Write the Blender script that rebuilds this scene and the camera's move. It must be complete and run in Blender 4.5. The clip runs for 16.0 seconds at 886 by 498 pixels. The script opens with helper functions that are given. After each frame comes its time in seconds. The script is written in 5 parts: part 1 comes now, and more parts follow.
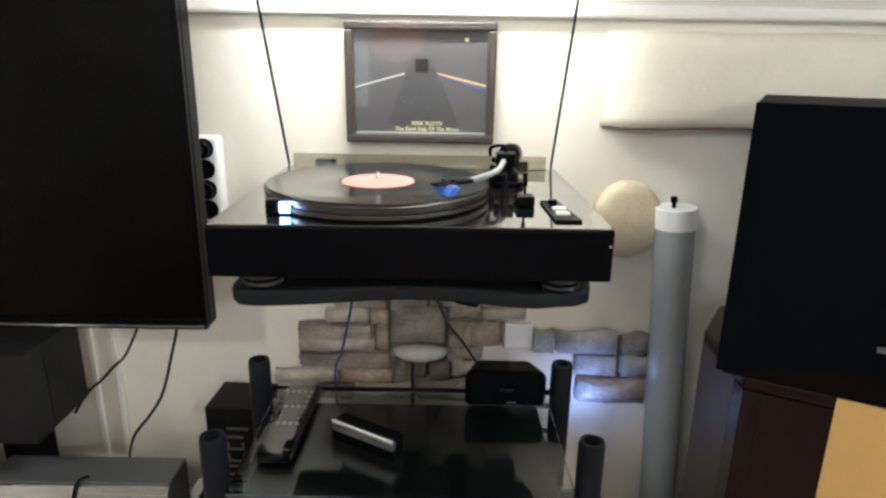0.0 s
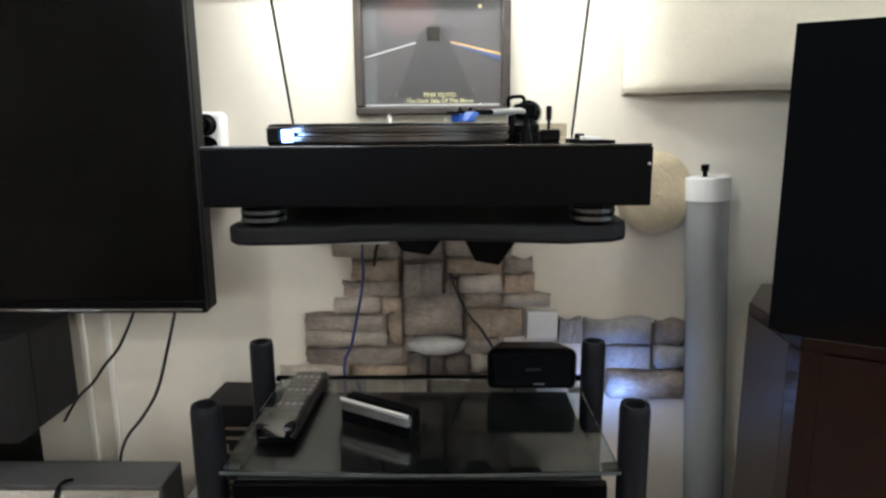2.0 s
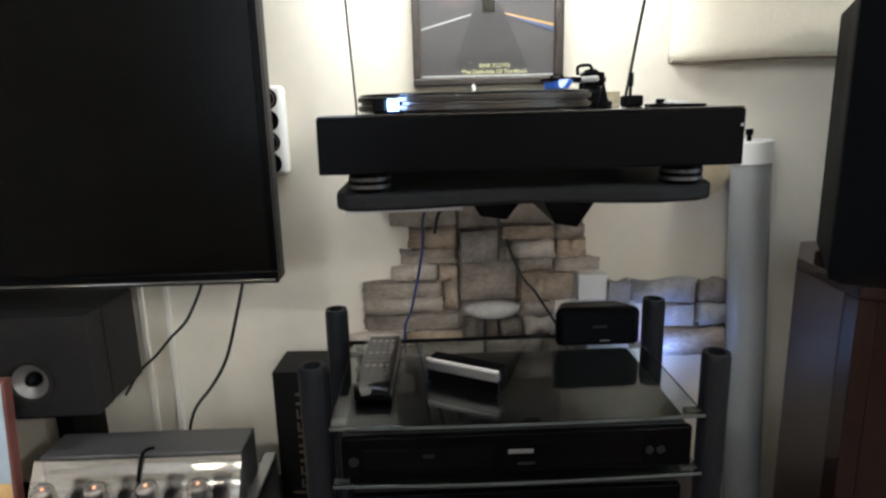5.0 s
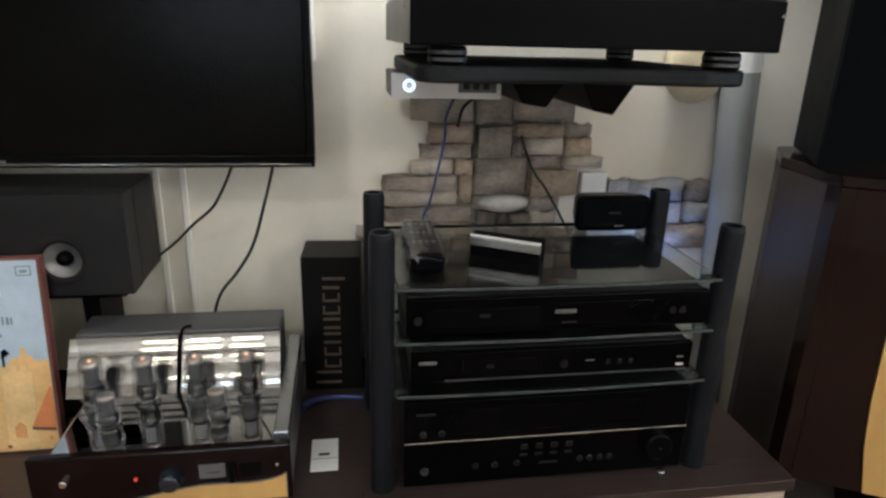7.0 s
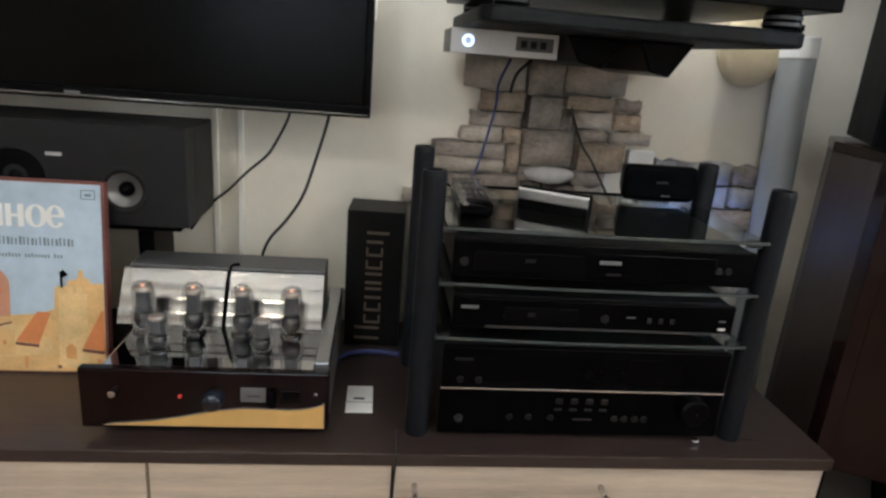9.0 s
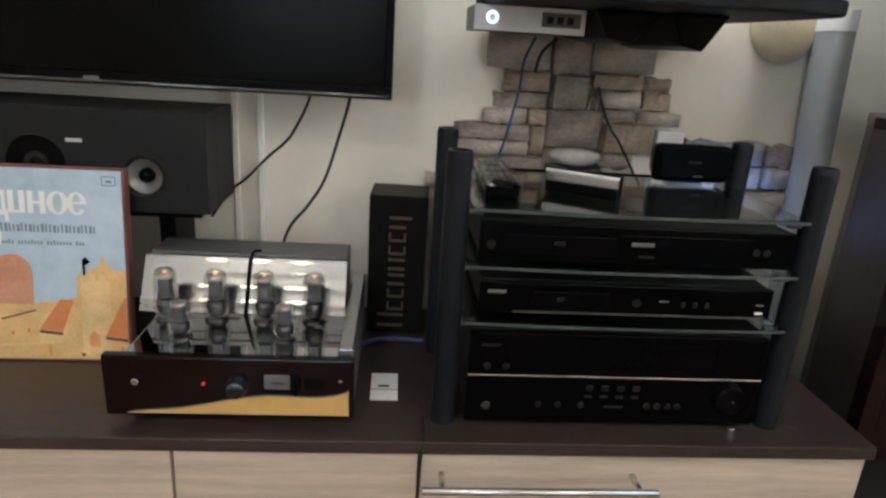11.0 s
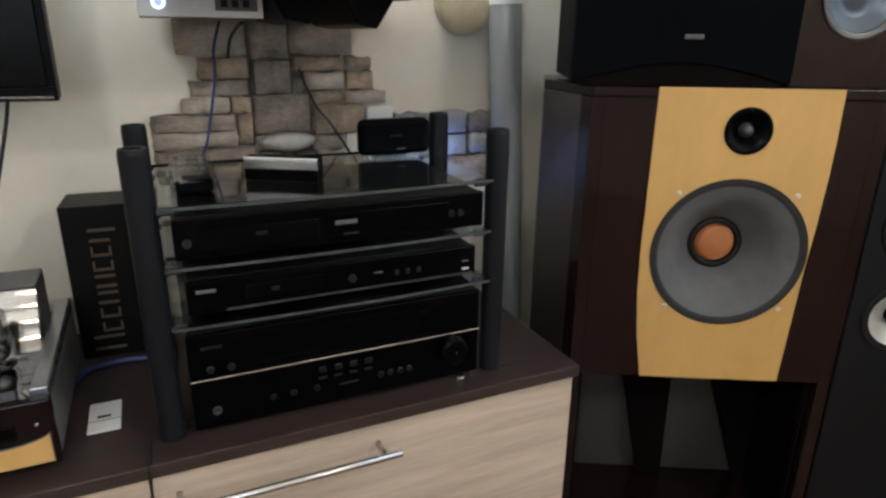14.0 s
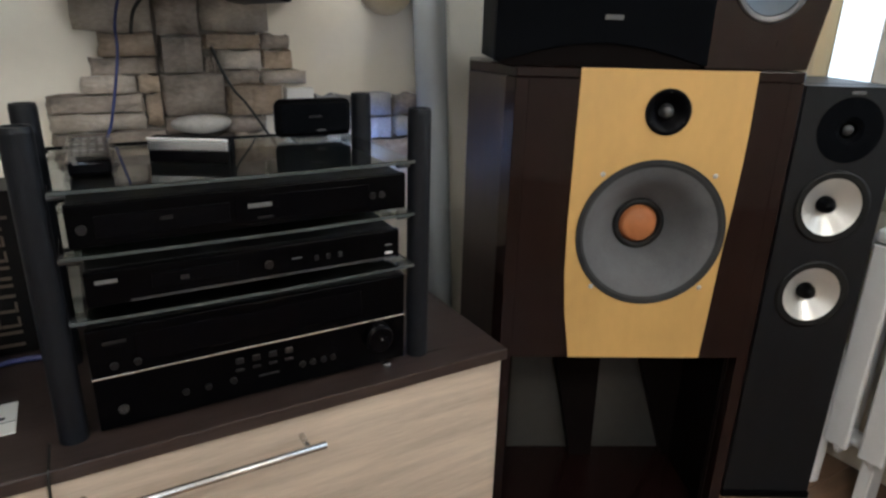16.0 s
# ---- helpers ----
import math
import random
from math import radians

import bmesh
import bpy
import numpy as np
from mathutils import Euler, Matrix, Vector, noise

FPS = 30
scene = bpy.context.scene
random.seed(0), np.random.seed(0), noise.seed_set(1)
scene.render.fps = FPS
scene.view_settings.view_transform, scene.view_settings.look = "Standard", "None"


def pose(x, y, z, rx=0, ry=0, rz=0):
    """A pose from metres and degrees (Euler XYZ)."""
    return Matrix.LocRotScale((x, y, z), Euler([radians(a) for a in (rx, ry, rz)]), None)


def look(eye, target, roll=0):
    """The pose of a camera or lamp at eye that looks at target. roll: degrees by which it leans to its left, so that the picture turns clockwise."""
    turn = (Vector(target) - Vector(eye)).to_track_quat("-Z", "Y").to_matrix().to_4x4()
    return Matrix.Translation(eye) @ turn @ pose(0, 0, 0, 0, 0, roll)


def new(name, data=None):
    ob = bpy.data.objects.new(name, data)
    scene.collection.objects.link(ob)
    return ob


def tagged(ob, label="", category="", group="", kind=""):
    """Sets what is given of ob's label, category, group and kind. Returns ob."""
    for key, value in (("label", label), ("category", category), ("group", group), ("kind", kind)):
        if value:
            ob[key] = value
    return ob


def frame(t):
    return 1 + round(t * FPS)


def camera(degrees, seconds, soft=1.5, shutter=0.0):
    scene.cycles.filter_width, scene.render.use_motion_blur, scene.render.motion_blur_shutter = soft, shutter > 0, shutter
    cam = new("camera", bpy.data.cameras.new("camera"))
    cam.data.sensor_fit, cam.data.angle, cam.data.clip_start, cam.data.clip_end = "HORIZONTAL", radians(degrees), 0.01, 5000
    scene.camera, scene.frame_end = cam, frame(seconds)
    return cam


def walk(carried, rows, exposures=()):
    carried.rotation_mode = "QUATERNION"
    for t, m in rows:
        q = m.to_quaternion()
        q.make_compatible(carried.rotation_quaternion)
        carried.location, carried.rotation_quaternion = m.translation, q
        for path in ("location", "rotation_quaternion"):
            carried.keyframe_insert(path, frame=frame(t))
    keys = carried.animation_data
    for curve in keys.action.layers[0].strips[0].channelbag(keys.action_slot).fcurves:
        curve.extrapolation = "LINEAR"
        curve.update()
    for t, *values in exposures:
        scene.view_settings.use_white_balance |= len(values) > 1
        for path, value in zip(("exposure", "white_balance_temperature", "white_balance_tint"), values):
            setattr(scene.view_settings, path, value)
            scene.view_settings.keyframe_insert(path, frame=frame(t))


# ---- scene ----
cam = camera(69.7, 16.0, soft=2.5)
METRES, EYE, TILT, LEAN, TURN = 0.92, 1.385, 0.0, 0.0, -0.2
ROWS = [
    (0.0, 0.0, 0.0, 0.0, 0.26, -16.78, -0.87),
    (0.5, 0.006, 0.0116, -0.0331, 0.95, -16.52, -1.17),
    (1.0, 0.0018, 0.0227, -0.0778, 2.02, -15.75, -0.91),
    (1.5, -0.0013, 0.0348, -0.1343, 2.57, -13.64, -0.96),
    (2.0, -0.009, 0.0419, -0.183, 0.96, -10.86, 0.41),
    (2.5, -0.0298, 0.0296, -0.2021, 0.85, -10.46, -0.11),
    (3.0, -0.0548, 0.0132, -0.1975, 2.02, -10.21, -0.06),
    (3.2, -0.0783, 0.0109, -0.1957, 2.5, -10.13, 0.2),
    (5.3, -0.2152, -0.0022, -0.188, -3.86, -14.56, 1.9),
    (5.5, -0.2621, 0.0028, -0.185, -6.11, -15.89, 1.71),
    (6.0, -0.3061, -0.0059, -0.209, -9.56, -19.13, 0.55),
    (6.5, -0.3527, -0.0395, -0.2343, -9.07, -19.81, -0.37),
    (7.0, -0.3814, -0.0763, -0.2607, -8.42, -18.6, -1.5),
    (7.5, -0.3934, -0.1013, -0.2941, -7.8, -18.44, -3.2),
    (8.0, -0.3959, -0.115, -0.3223, -6.59, -17.6, -3.85),
    (8.5, -0.4033, -0.1274, -0.3462, -6.21, -16.67, -3.99),
    (9.0, -0.4134, -0.1263, -0.3707, -4.83, -17.0, -4.42),
    (9.5, -0.4143, -0.1232, -0.3886, -3.81, -17.65, -4.4),
    (12.0, -0.425, -0.0947, -0.3899, -3.98, -18.0, -2.88),
    (12.5, -0.4162, -0.1, -0.3888, -5.18, -17.94, -2.34),
    (13.0, -0.3895, -0.1044, -0.3895, -9.08, -18.73, -1.83),
    (13.5, -0.3343, -0.1133, -0.3865, -17.72, -18.74, -1.29),
    (14.0, -0.3043, -0.1277, -0.3862, -24.25, -18.65, -0.7),
    (14.5, -0.2811, -0.1432, -0.39, -28.2, -18.61, -1.16),
    (15.0, -0.2699, -0.1405, -0.3965, -29.65, -18.61, -1.93),
    (15.5, -0.2686, -0.1273, -0.4038, -30.2, -18.94, -1.41),
    (16.0, -0.2694, -0.1197, -0.4067, -29.74, -19.38, -1.44),
]
walk(cam, [(t, pose(0, 0, EYE, TILT, LEAN, TURN) @ pose(METRES * x, METRES * y, METRES * z, 90 + pitch, roll, yaw)) for t, x, y, z, yaw, pitch, roll in ROWS], exposures=[(0.0, 0.07, 5990, 7), (16.0, 0.07, 5990, 7)])

# ---- world and light ----
world = bpy.data.worlds.new("world")
scene.world = world
world.use_nodes = True
wn = world.node_tree
sky = wn.nodes.new("ShaderNodeTexSky")
sky.sky_type = "NISHITA"
sky.sun_disc = False
sky.sun_elevation, sky.sun_rotation = radians(35), radians(60)
wn.nodes["Background"].inputs[1].default_value = 0.12
wn.links.new(sky.outputs[0], wn.nodes["Background"].inputs[0])


def area_lamp(name, m, sx, sy, watts, color):
    d = bpy.data.lights.new(name, "AREA")
    d.shape, d.size, d.size_y, d.energy, d.color = "RECTANGLE", sx, sy, watts, color
    ob = new(name, d)
    ob.matrix_world = m
    return ob


def spot_bulb(name, place, watts, color, radius):
    d = bpy.data.lights.new(name, "POINT")
    d.energy, d.color, d.shadow_soft_size = watts, color, radius
    ob = new(name, d)
    ob.location = place
    return ob


# strip lamp over the turntable, unseen room lamps behind, daylight in the window, small blue standby lamp
area_lamp("strip_lamp_light", look((-0.05, 1.02, 1.60), (-0.05, 1.12, 1.2)), 0.38, 0.04, 4.4, (1.0, 0.98, 0.93))
spot_bulb("unseen_room_light", (-1.10, -0.95, 2.16), 31, (1.0, 0.98, 0.97), 0.07)
# guessed lamp, added to light the fronts of the loudspeakers
spot_bulb("unseen_room_light", (1.15, -1.50, 2.0), 35, (1.0, 0.955, 0.91), 0.06)
area_lamp("window_daylight", look((1.47, 0.22, 1.58), (0.0, 0.22, 1.2)), 1.5, 1.15, 2.1, (0.74, 0.87, 1.0))
area_lamp("blue_standby_light", look((0.283, 1.10, 0.735), (0.290, 1.17, 0.755)), 0.02, 0.02, 0.13, (0.25, 0.42, 1.0))

area_lamp("strobe_light", look((-0.196, 0.744, 1.209), (-0.12, 0.80, 1.212)), 0.012, 0.012, 0.035, (0.35, 0.55, 1.0))


# ---- materials ----
def mat(name, color, rough=0.5, metal=0.0, var=0.12, scale=12.0, bump=0.0, bscale=150.0, spec=0.5, stretch=(1, 1, 1), coat=0.0, rvar=0.1, island=0.0):
    m = bpy.data.materials.new(name)
    m.use_nodes = True
    nt = m.node_tree
    b = nt.nodes["Principled BSDF"]
    b.inputs["Metallic"].default_value = metal
    b.inputs["Specular IOR Level"].default_value = spec
    b.inputs["Coat Weight"].default_value = coat
    b.inputs["Coat Roughness"].default_value = 0.06
    tc = nt.nodes.new("ShaderNodeTexCoord")
    mp = nt.nodes.new("ShaderNodeMapping")
    mp.inputs["Scale"].default_value = stretch
    nt.links.new(tc.outputs["Object"], mp.inputs[0])
    n1 = nt.nodes.new("ShaderNodeTexNoise")
    n1.inputs["Scale"].default_value, n1.inputs["Detail"].default_value = scale, 6
    n2 = nt.nodes.new("ShaderNodeTexNoise")
    n2.inputs["Scale"].default_value, n2.inputs["Detail"].default_value = scale * 9, 4
    nt.links.new(mp.outputs[0], n1.inputs[0])
    nt.links.new(mp.outputs[0], n2.inputs[0])
    mix = nt.nodes.new("ShaderNodeMath")
    mix.operation = "MULTIPLY_ADD"
    mix.inputs[1].default_value = 0.4
    nt.links.new(n2.outputs[0], mix.inputs[0])
    nt.links.new(n1.outputs[0], mix.inputs[2])
    ramp = nt.nodes.new("ShaderNodeMapRange")
    ramp.inputs[1].default_value, ramp.inputs[2].default_value = 0.45, 0.95
    ramp.inputs[3].default_value, ramp.inputs[4].default_value = 1 - var, 1 + var
    nt.links.new(mix.outputs[0], ramp.inputs[0])
    mul = nt.nodes.new("ShaderNodeMix")
    mul.data_type, mul.blend_type = "RGBA", "MULTIPLY"
    mul.inputs[0].default_value = 1.0
    mul.inputs[6].default_value = (*color, 1)
    source = ramp.outputs[0]
    if island:
        info = nt.nodes.new("ShaderNodeObjectInfo")
        r2 = nt.nodes.new("ShaderNodeMapRange")
        r2.inputs[3].default_value, r2.inputs[4].default_value = 1 - island, 1 + island
        nt.links.new(info.outputs["Random"], r2.inputs[0])
        m2 = nt.nodes.new("ShaderNodeMath")
        m2.operation = "MULTIPLY"
        nt.links.new(ramp.outputs[0], m2.inputs[0])
        nt.links.new(r2.outputs[0], m2.inputs[1])
        source = m2.outputs[0]
    nt.links.new(source, mul.inputs[7])
    nt.links.new(mul.outputs[2], b.inputs["Base Color"])
    rr = nt.nodes.new("ShaderNodeMapRange")
    rr.inputs[1].default_value, rr.inputs[2].default_value = 0.4, 1.0
    rr.inputs[3].default_value, rr.inputs[4].default_value = max(0.02, rough * (1 - rvar)), min(1, rough * (1 + rvar))
    nt.links.new(mix.outputs[0], rr.inputs[0])
    nt.links.new(rr.outputs[0], b.inputs["Roughness"])
    if bump:
        n3 = nt.nodes.new("ShaderNodeTexNoise")
        n3.inputs["Scale"].default_value, n3.inputs["Detail"].default_value = bscale, 5
        nt.links.new(mp.outputs[0], n3.inputs[0])
        bp = nt.nodes.new("ShaderNodeBump")
        bp.inputs["Strength"].default_value, bp.inputs["Distance"].default_value = bump, 0.004
        nt.links.new(n3.outputs[0], bp.inputs["Height"])
        nt.links.new(bp.outputs[0], b.inputs["Normal"])
    return m


def glow(name, color, strength):
    m = bpy.data.materials.new(name)
    m.use_nodes = True
    b = m.node_tree.nodes["Principled BSDF"]
    b.inputs["Base Color"].default_value = (*color, 1)
    b.inputs["Emission Color"].default_value = (*color, 1)
    b.inputs["Emission Strength"].default_value = strength
    return m


def thin_glass(name, tint, gloss_rough=0.03, most=0.6):
    """Thin clear sheet: lets light straight through, with gloss that grows at grazing angles."""
    m = bpy.data.materials.new(name)
    m.use_nodes = True
    nt = m.node_tree
    nt.nodes.remove(nt.nodes["Principled BSDF"])
    tr, gl, mx, fr, mu = (nt.nodes.new(k) for k in ("ShaderNodeBsdfTransparent", "ShaderNodeBsdfGlossy", "ShaderNodeMixShader", "ShaderNodeFresnel", "ShaderNodeMath"))
    tr.inputs[0].default_value = (*tint, 1)
    gl.inputs["Roughness"].default_value = gloss_rough
    fr.inputs[0].default_value = 1.45
    mu.operation = "MULTIPLY"
    mu.inputs[1].default_value = most
    nt.links.new(fr.outputs[0], mu.inputs[0])
    nt.links.new(mu.outputs[0], mx.inputs[0])
    nt.links.new(tr.outputs[0], mx.inputs[1])
    nt.links.new(gl.outputs[0], mx.inputs[2])
    nt.links.new(mx.outputs[0], nt.nodes["Material Output"].inputs[0])
    return m


def glass(name, color, rough=0.02, ior=1.45):
    m = bpy.data.materials.new(name)
    m.use_nodes = True
    b = m.node_tree.nodes["Principled BSDF"]
    b.inputs["Base Color"].default_value = (*color, 1)
    b.inputs["Transmission Weight"].default_value = 1.0
    b.inputs["Roughness"].default_value, b.inputs["IOR"].default_value = rough, ior
    return m


M_WALL = mat("cream_wall_covering", (0.74, 0.69, 0.59), 0.5, var=0.05, scale=5, bump=0.12, bscale=60)
M_TAUPE = mat("pale_taupe_wall_paint", (0.60, 0.56, 0.50), 0.8, var=0.06)
M_MOULD = mat("cream_moulding", (0.76, 0.73, 0.66), 0.45, var=0.04)
M_CEIL = mat("white_ceiling_paint", (0.8, 0.79, 0.76), 0.7, var=0.03)
M_FLOOR = mat("brown_laminate", (0.20, 0.12, 0.075), 0.35, var=0.25, scale=4, stretch=(1, 9, 1), island=0.2)
M_STONE = mat("grey_brown_stone", (0.215, 0.180, 0.152), 0.85, var=0.6, scale=11, bump=1.0, bscale=38, island=0.42, stretch=(1, 1, 1.8))
M_STONE_TAN = mat("tan_stone", (0.30, 0.230, 0.170), 0.85, var=0.55, scale=11, bump=0.9, bscale=45, island=0.22, stretch=(1, 1, 1.8))
M_STONE_PALE = mat("pale_buff_stone", (0.42, 0.365, 0.305), 0.85, var=0.4, scale=14, bump=0.9, bscale=45, island=0.15, stretch=(1, 1, 1.8))
M_EDGE = mat("ground_glass_edge", (0.055, 0.066, 0.066), 0.3, var=0.2, scale=40)
M_STONE_ASH = mat("ash_grey_stone", (0.47, 0.455, 0.43), 0.8, var=0.25, scale=20, bump=0.6, bscale=60)
M_STONE_GREY = mat("cool_grey_stone", (0.33, 0.33, 0.34), 0.85, var=0.4, scale=16, bump=0.9, bscale=45, island=0.25)
M_MORTAR = mat("stone_joint", (0.16, 0.14, 0.12), 0.9, bump=0.5)
M_WENGE = mat("dark_wenge_top", (0.038, 0.026, 0.023), 0.30, spec=0.4, var=0.3, scale=10, stretch=(1, 14, 14), bump=0.05)
M_OAK = mat("pale_sonoma_oak", (0.52, 0.43, 0.34), 0.45, var=0.22, scale=3.5, stretch=(1.2, 8, 16), bump=0.05, bscale=60)
M_GLOSSBLACK = mat("gloss_black_lacquer", (0.008, 0.008, 0.009), 0.05, var=0.1, spec=0.9, coat=0.9)
M_BLACK = mat("satin_black", (0.0016, 0.0016, 0.0023), 0.30, spec=0.06, var=0.15, bump=0.05, bscale=400)
M_HIFI = mat("black_brushed_fascia", (0.0010, 0.0010, 0.0014), 0.32, spec=0.05, var=0.2, bump=0.05, bscale=300, stretch=(1, 20, 20))
M_MATTBLACK = mat("matt_black", (0.0035, 0.0035, 0.0042), 0.6, spec=0.07, var=0.2, bump=0.1, bscale=300)
M_SPEAKERGREY = mat("worn_charcoal_vinyl", (0.0115, 0.0115, 0.0125), 0.5, spec=0.2, var=0.2, bump=0.15, bscale=300)
M_TOWER = mat("black_ash_vinyl", (0.0055, 0.0060, 0.0074), 0.45, spec=0.25, var=0.25, scale=6, stretch=(10, 10, 1), bump=0.1, bscale=200)
M_CASE = mat("dusty_black_steel_lid", (0.018, 0.018, 0.0185), 0.5, spec=0.3, var=0.25, scale=7)
M_DARKGREY = mat("dark_grey_foam", (0.0065, 0.0072, 0.0088), 0.6, spec=0.22, var=0.18, bump=0.25, bscale=350)
M_POST = mat("dark_blue_grey_tube", (0.008, 0.009, 0.012), 0.45, spec=0.2, var=0.15)
M_CLOTH = mat("black_grille_cloth", (0.0026, 0.0030, 0.0040), 0.8, spec=0.03, var=0.15, bump=0.3, bscale=900)
M_SCREEN = mat("black_screen", (0.0013, 0.0012, 0.0012), 0.22, var=0.05, spec=0.09)
M_WINDOW = mat("smoked_display_window", (0.0014, 0.0014, 0.0020), 0.2, var=0.05, spec=0.05)
M_CHROME = mat("polished_chrome", (0.80, 0.80, 0.80), 0.07, 1.0, var=0.05)
M_DARKCHROME = mat("dark_mirror_chrome", (0.50, 0.505, 0.515), 0.035, 1.0, var=0.05)
M_STEEL = mat("brushed_steel", (0.62, 0.62, 0.62), 0.26, 1.0, var=0.1, stretch=(1, 30, 30))
M_GREYSTEEL = mat("grey_anodised_metal", (0.42, 0.43, 0.45), 0.25, 0.9, var=0.08, stretch=(1, 20, 20))
M_SHIELD = mat("polished_steel_sheet", (0.93, 0.93, 0.92), 0.04, 1.0, var=0.03, scale=14, bump=0.02, bscale=14, stretch=(0.2, 1, 1))
M_PLATTER = mat("dull_bronze_black_rim", (0.05, 0.042, 0.036), 0.3, 0.4, var=0.1)
M_DIMCONE = mat("dim_aluminium_cone", (0.20, 0.20, 0.20), 0.36, 0.5, var=0.06)
M_DOME = mat("dull_dark_metal_dome", (0.07, 0.07, 0.072), 0.32, 0.5, var=0.1)
M_COVER = mat("dark_grey_painted_cover", (0.09, 0.09, 0.092), 0.4, 0.3, var=0.12)
M_GREYMETAL = mat("grey_painted_metal", (0.20, 0.20, 0.20), 0.38, 0.5, var=0.1)
M_SILVER = mat("silver_plastic", (0.56, 0.57, 0.58), 0.34, 0.4, var=0.06)
M_GOLDPLY = mat("honey_birch_veneer", (0.59, 0.365, 0.125), 0.30, var=0.10, scale=3, stretch=(2.2, 1, 1), bump=0.02)
M_MAHOG = mat("dark_mahogany_veneer", (0.0105, 0.0042, 0.0037), 0.25, spec=0.10, var=0.25, scale=6, stretch=(8, 8, 1), coat=0.4)
# near-black carries the shade inside the bay; also the black plinth's colour
M_INNERBOARD = mat("bay_shade_and_plinth_black", (0.0045, 0.0032, 0.0030), 0.6, spec=0.03, var=0.25, scale=6)
M_SURROUND = mat("dusty_foam_surround", (0.034, 0.034, 0.035), 0.6, spec=0.15, var=0.2, scale=25)
M_WALNUT = mat("dull_brown_side_veneer", (0.028, 0.019, 0.016), 0.38, var=0.3, scale=6, stretch=(8, 8, 1), coat=0.2)
M_CONE = mat("grey_paper_cone", (0.105, 0.105, 0.11), 0.75, var=0.2, scale=20, bump=0.15, bscale=250)
M_BAYBOARD = mat("dusty_grey_board", (0.036, 0.033, 0.028), 0.6, var=0.3, scale=5)
M_RUBBER = mat("black_rubber_surround", (0.008, 0.008, 0.008), 0.5, spec=0.25)
M_ORANGE = mat("orange_dust_cap", (0.42, 0.15, 0.05), 0.5, var=0.15)
M_BLUECONE = mat("blue_grey_cone", (0.11, 0.135, 0.165), 0.35, 0.3, var=0.08)
M_ALUCONE = mat("pale_aluminium_cone", (0.66, 0.64, 0.60), 0.34, 0.55, var=0.05)
M_WHITE = mat("white_plastic", (0.78, 0.78, 0.76), 0.4, var=0.03)
M_RADIATOR = mat("white_enamel", (0.84, 0.85, 0.86), 0.35, var=0.04)
M_TUBEGREY = mat("pale_grey_acrylic", (0.30, 0.31, 0.312), 0.25, var=0.05, coat=0.3)
M_FELT = mat("cream_felt", (0.66, 0.57, 0.39), 0.9, var=0.12, scale=18, bump=0.4, bscale=130)
M_PILLOW = mat("cream_foam_cover", (0.72, 0.67, 0.54), 0.85, var=0.06, bump=0.2, bscale=120)
M_LOWERLINE = mat("dark_brown_line", (0.10, 0.075, 0.05), 0.8)
M_WOODFRAME = mat("dark_brown_frame", (0.032, 0.023, 0.020), 0.4, var=0.25, stretch=(1, 1, 8))
M_PRINT = mat("dark_grey_print", (0.085, 0.080, 0.085), 0.3, var=0.12, scale=5)
M_PRINTDARK = mat("charcoal_print", (0.055, 0.053, 0.058), 0.3, var=0.1)
M_MOON = mat("pale_yellow_print", (0.9, 0.78, 0.45), 0.5)
M_KNOB = mat("gloss_navy_plastic", (0.003, 0.008, 0.020), 0.12, spec=0.5, coat=0.8)
M_PRINTBLUE = mat("printed_blue", (0.075, 0.11, 0.24), 0.35)
M_SLATEINK = mat("slate_ink", (0.16, 0.21, 0.27), 0.5)
M_VINYL = mat("black_vinyl", (0.012, 0.012, 0.013), 0.15, spec=0.8, var=0.1)
vn = M_VINYL.node_tree
groove = vn.nodes.new("ShaderNodeTangent")
groove.direction_type, groove.axis = "RADIAL", "Z"
vn.nodes["Principled BSDF"].inputs["Anisotropic"].default_value = 0.6
vn.links.new(groove.outputs[0], vn.nodes["Principled BSDF"].inputs["Tangent"])
M_LABEL = mat("salmon_paper", (0.72, 0.27, 0.22), 0.6, var=0.05)
M_BLUE = mat("blue_plastic", (0.03, 0.12, 0.55), 0.3)
M_BLUECABLE = mat("blue_cable_sheath", (0.026, 0.038, 0.15), 0.45)
M_CABLE = mat("black_cable_sheath", (0.012, 0.012, 0.012), 0.5)
M_CARTON = mat("black_carton", (0.006, 0.0055, 0.0055), 0.4, spec=0.1, var=0.15)
M_GOLDINK = mat("dull_gold_ink", (0.105, 0.078, 0.055), 0.45, 0.2)
M_BUTTON = mat("dim_grey_print", (0.007, 0.007, 0.008), 0.4)
M_DIMMARK = mat("faint_grey_print", (0.0034, 0.0034, 0.0040), 0.4)
M_KEYS = mat("grey_rubber_key", (0.20, 0.20, 0.20), 0.5)
M_PALEINK = mat("pale_ink", (0.11, 0.11, 0.11), 0.5)
M_YELLOWINK = mat("pale_yellow_ink", (0.66, 0.64, 0.36), 0.5)
M_SKYBLUE = mat("printed_pale_blue", (0.45, 0.555, 0.66), 0.4, var=0.2, scale=5)
M_PAINTORANGE = mat("printed_orange", (0.68, 0.33, 0.12), 0.4, var=0.2, scale=14)
M_PAINTOCHRE = mat("printed_ochre", (0.72, 0.46, 0.20), 0.4, var=0.22, scale=16)
M_PAINTROOF = mat("printed_red_orange", (0.62, 0.22, 0.08), 0.4, var=0.15)
M_PAINTDOME = mat("printed_salmon", (0.55, 0.27, 0.17), 0.4, var=0.2, scale=18)
M_PAINTSAND = mat("printed_sand", (0.74, 0.52, 0.25), 0.4, var=0.22, scale=20)
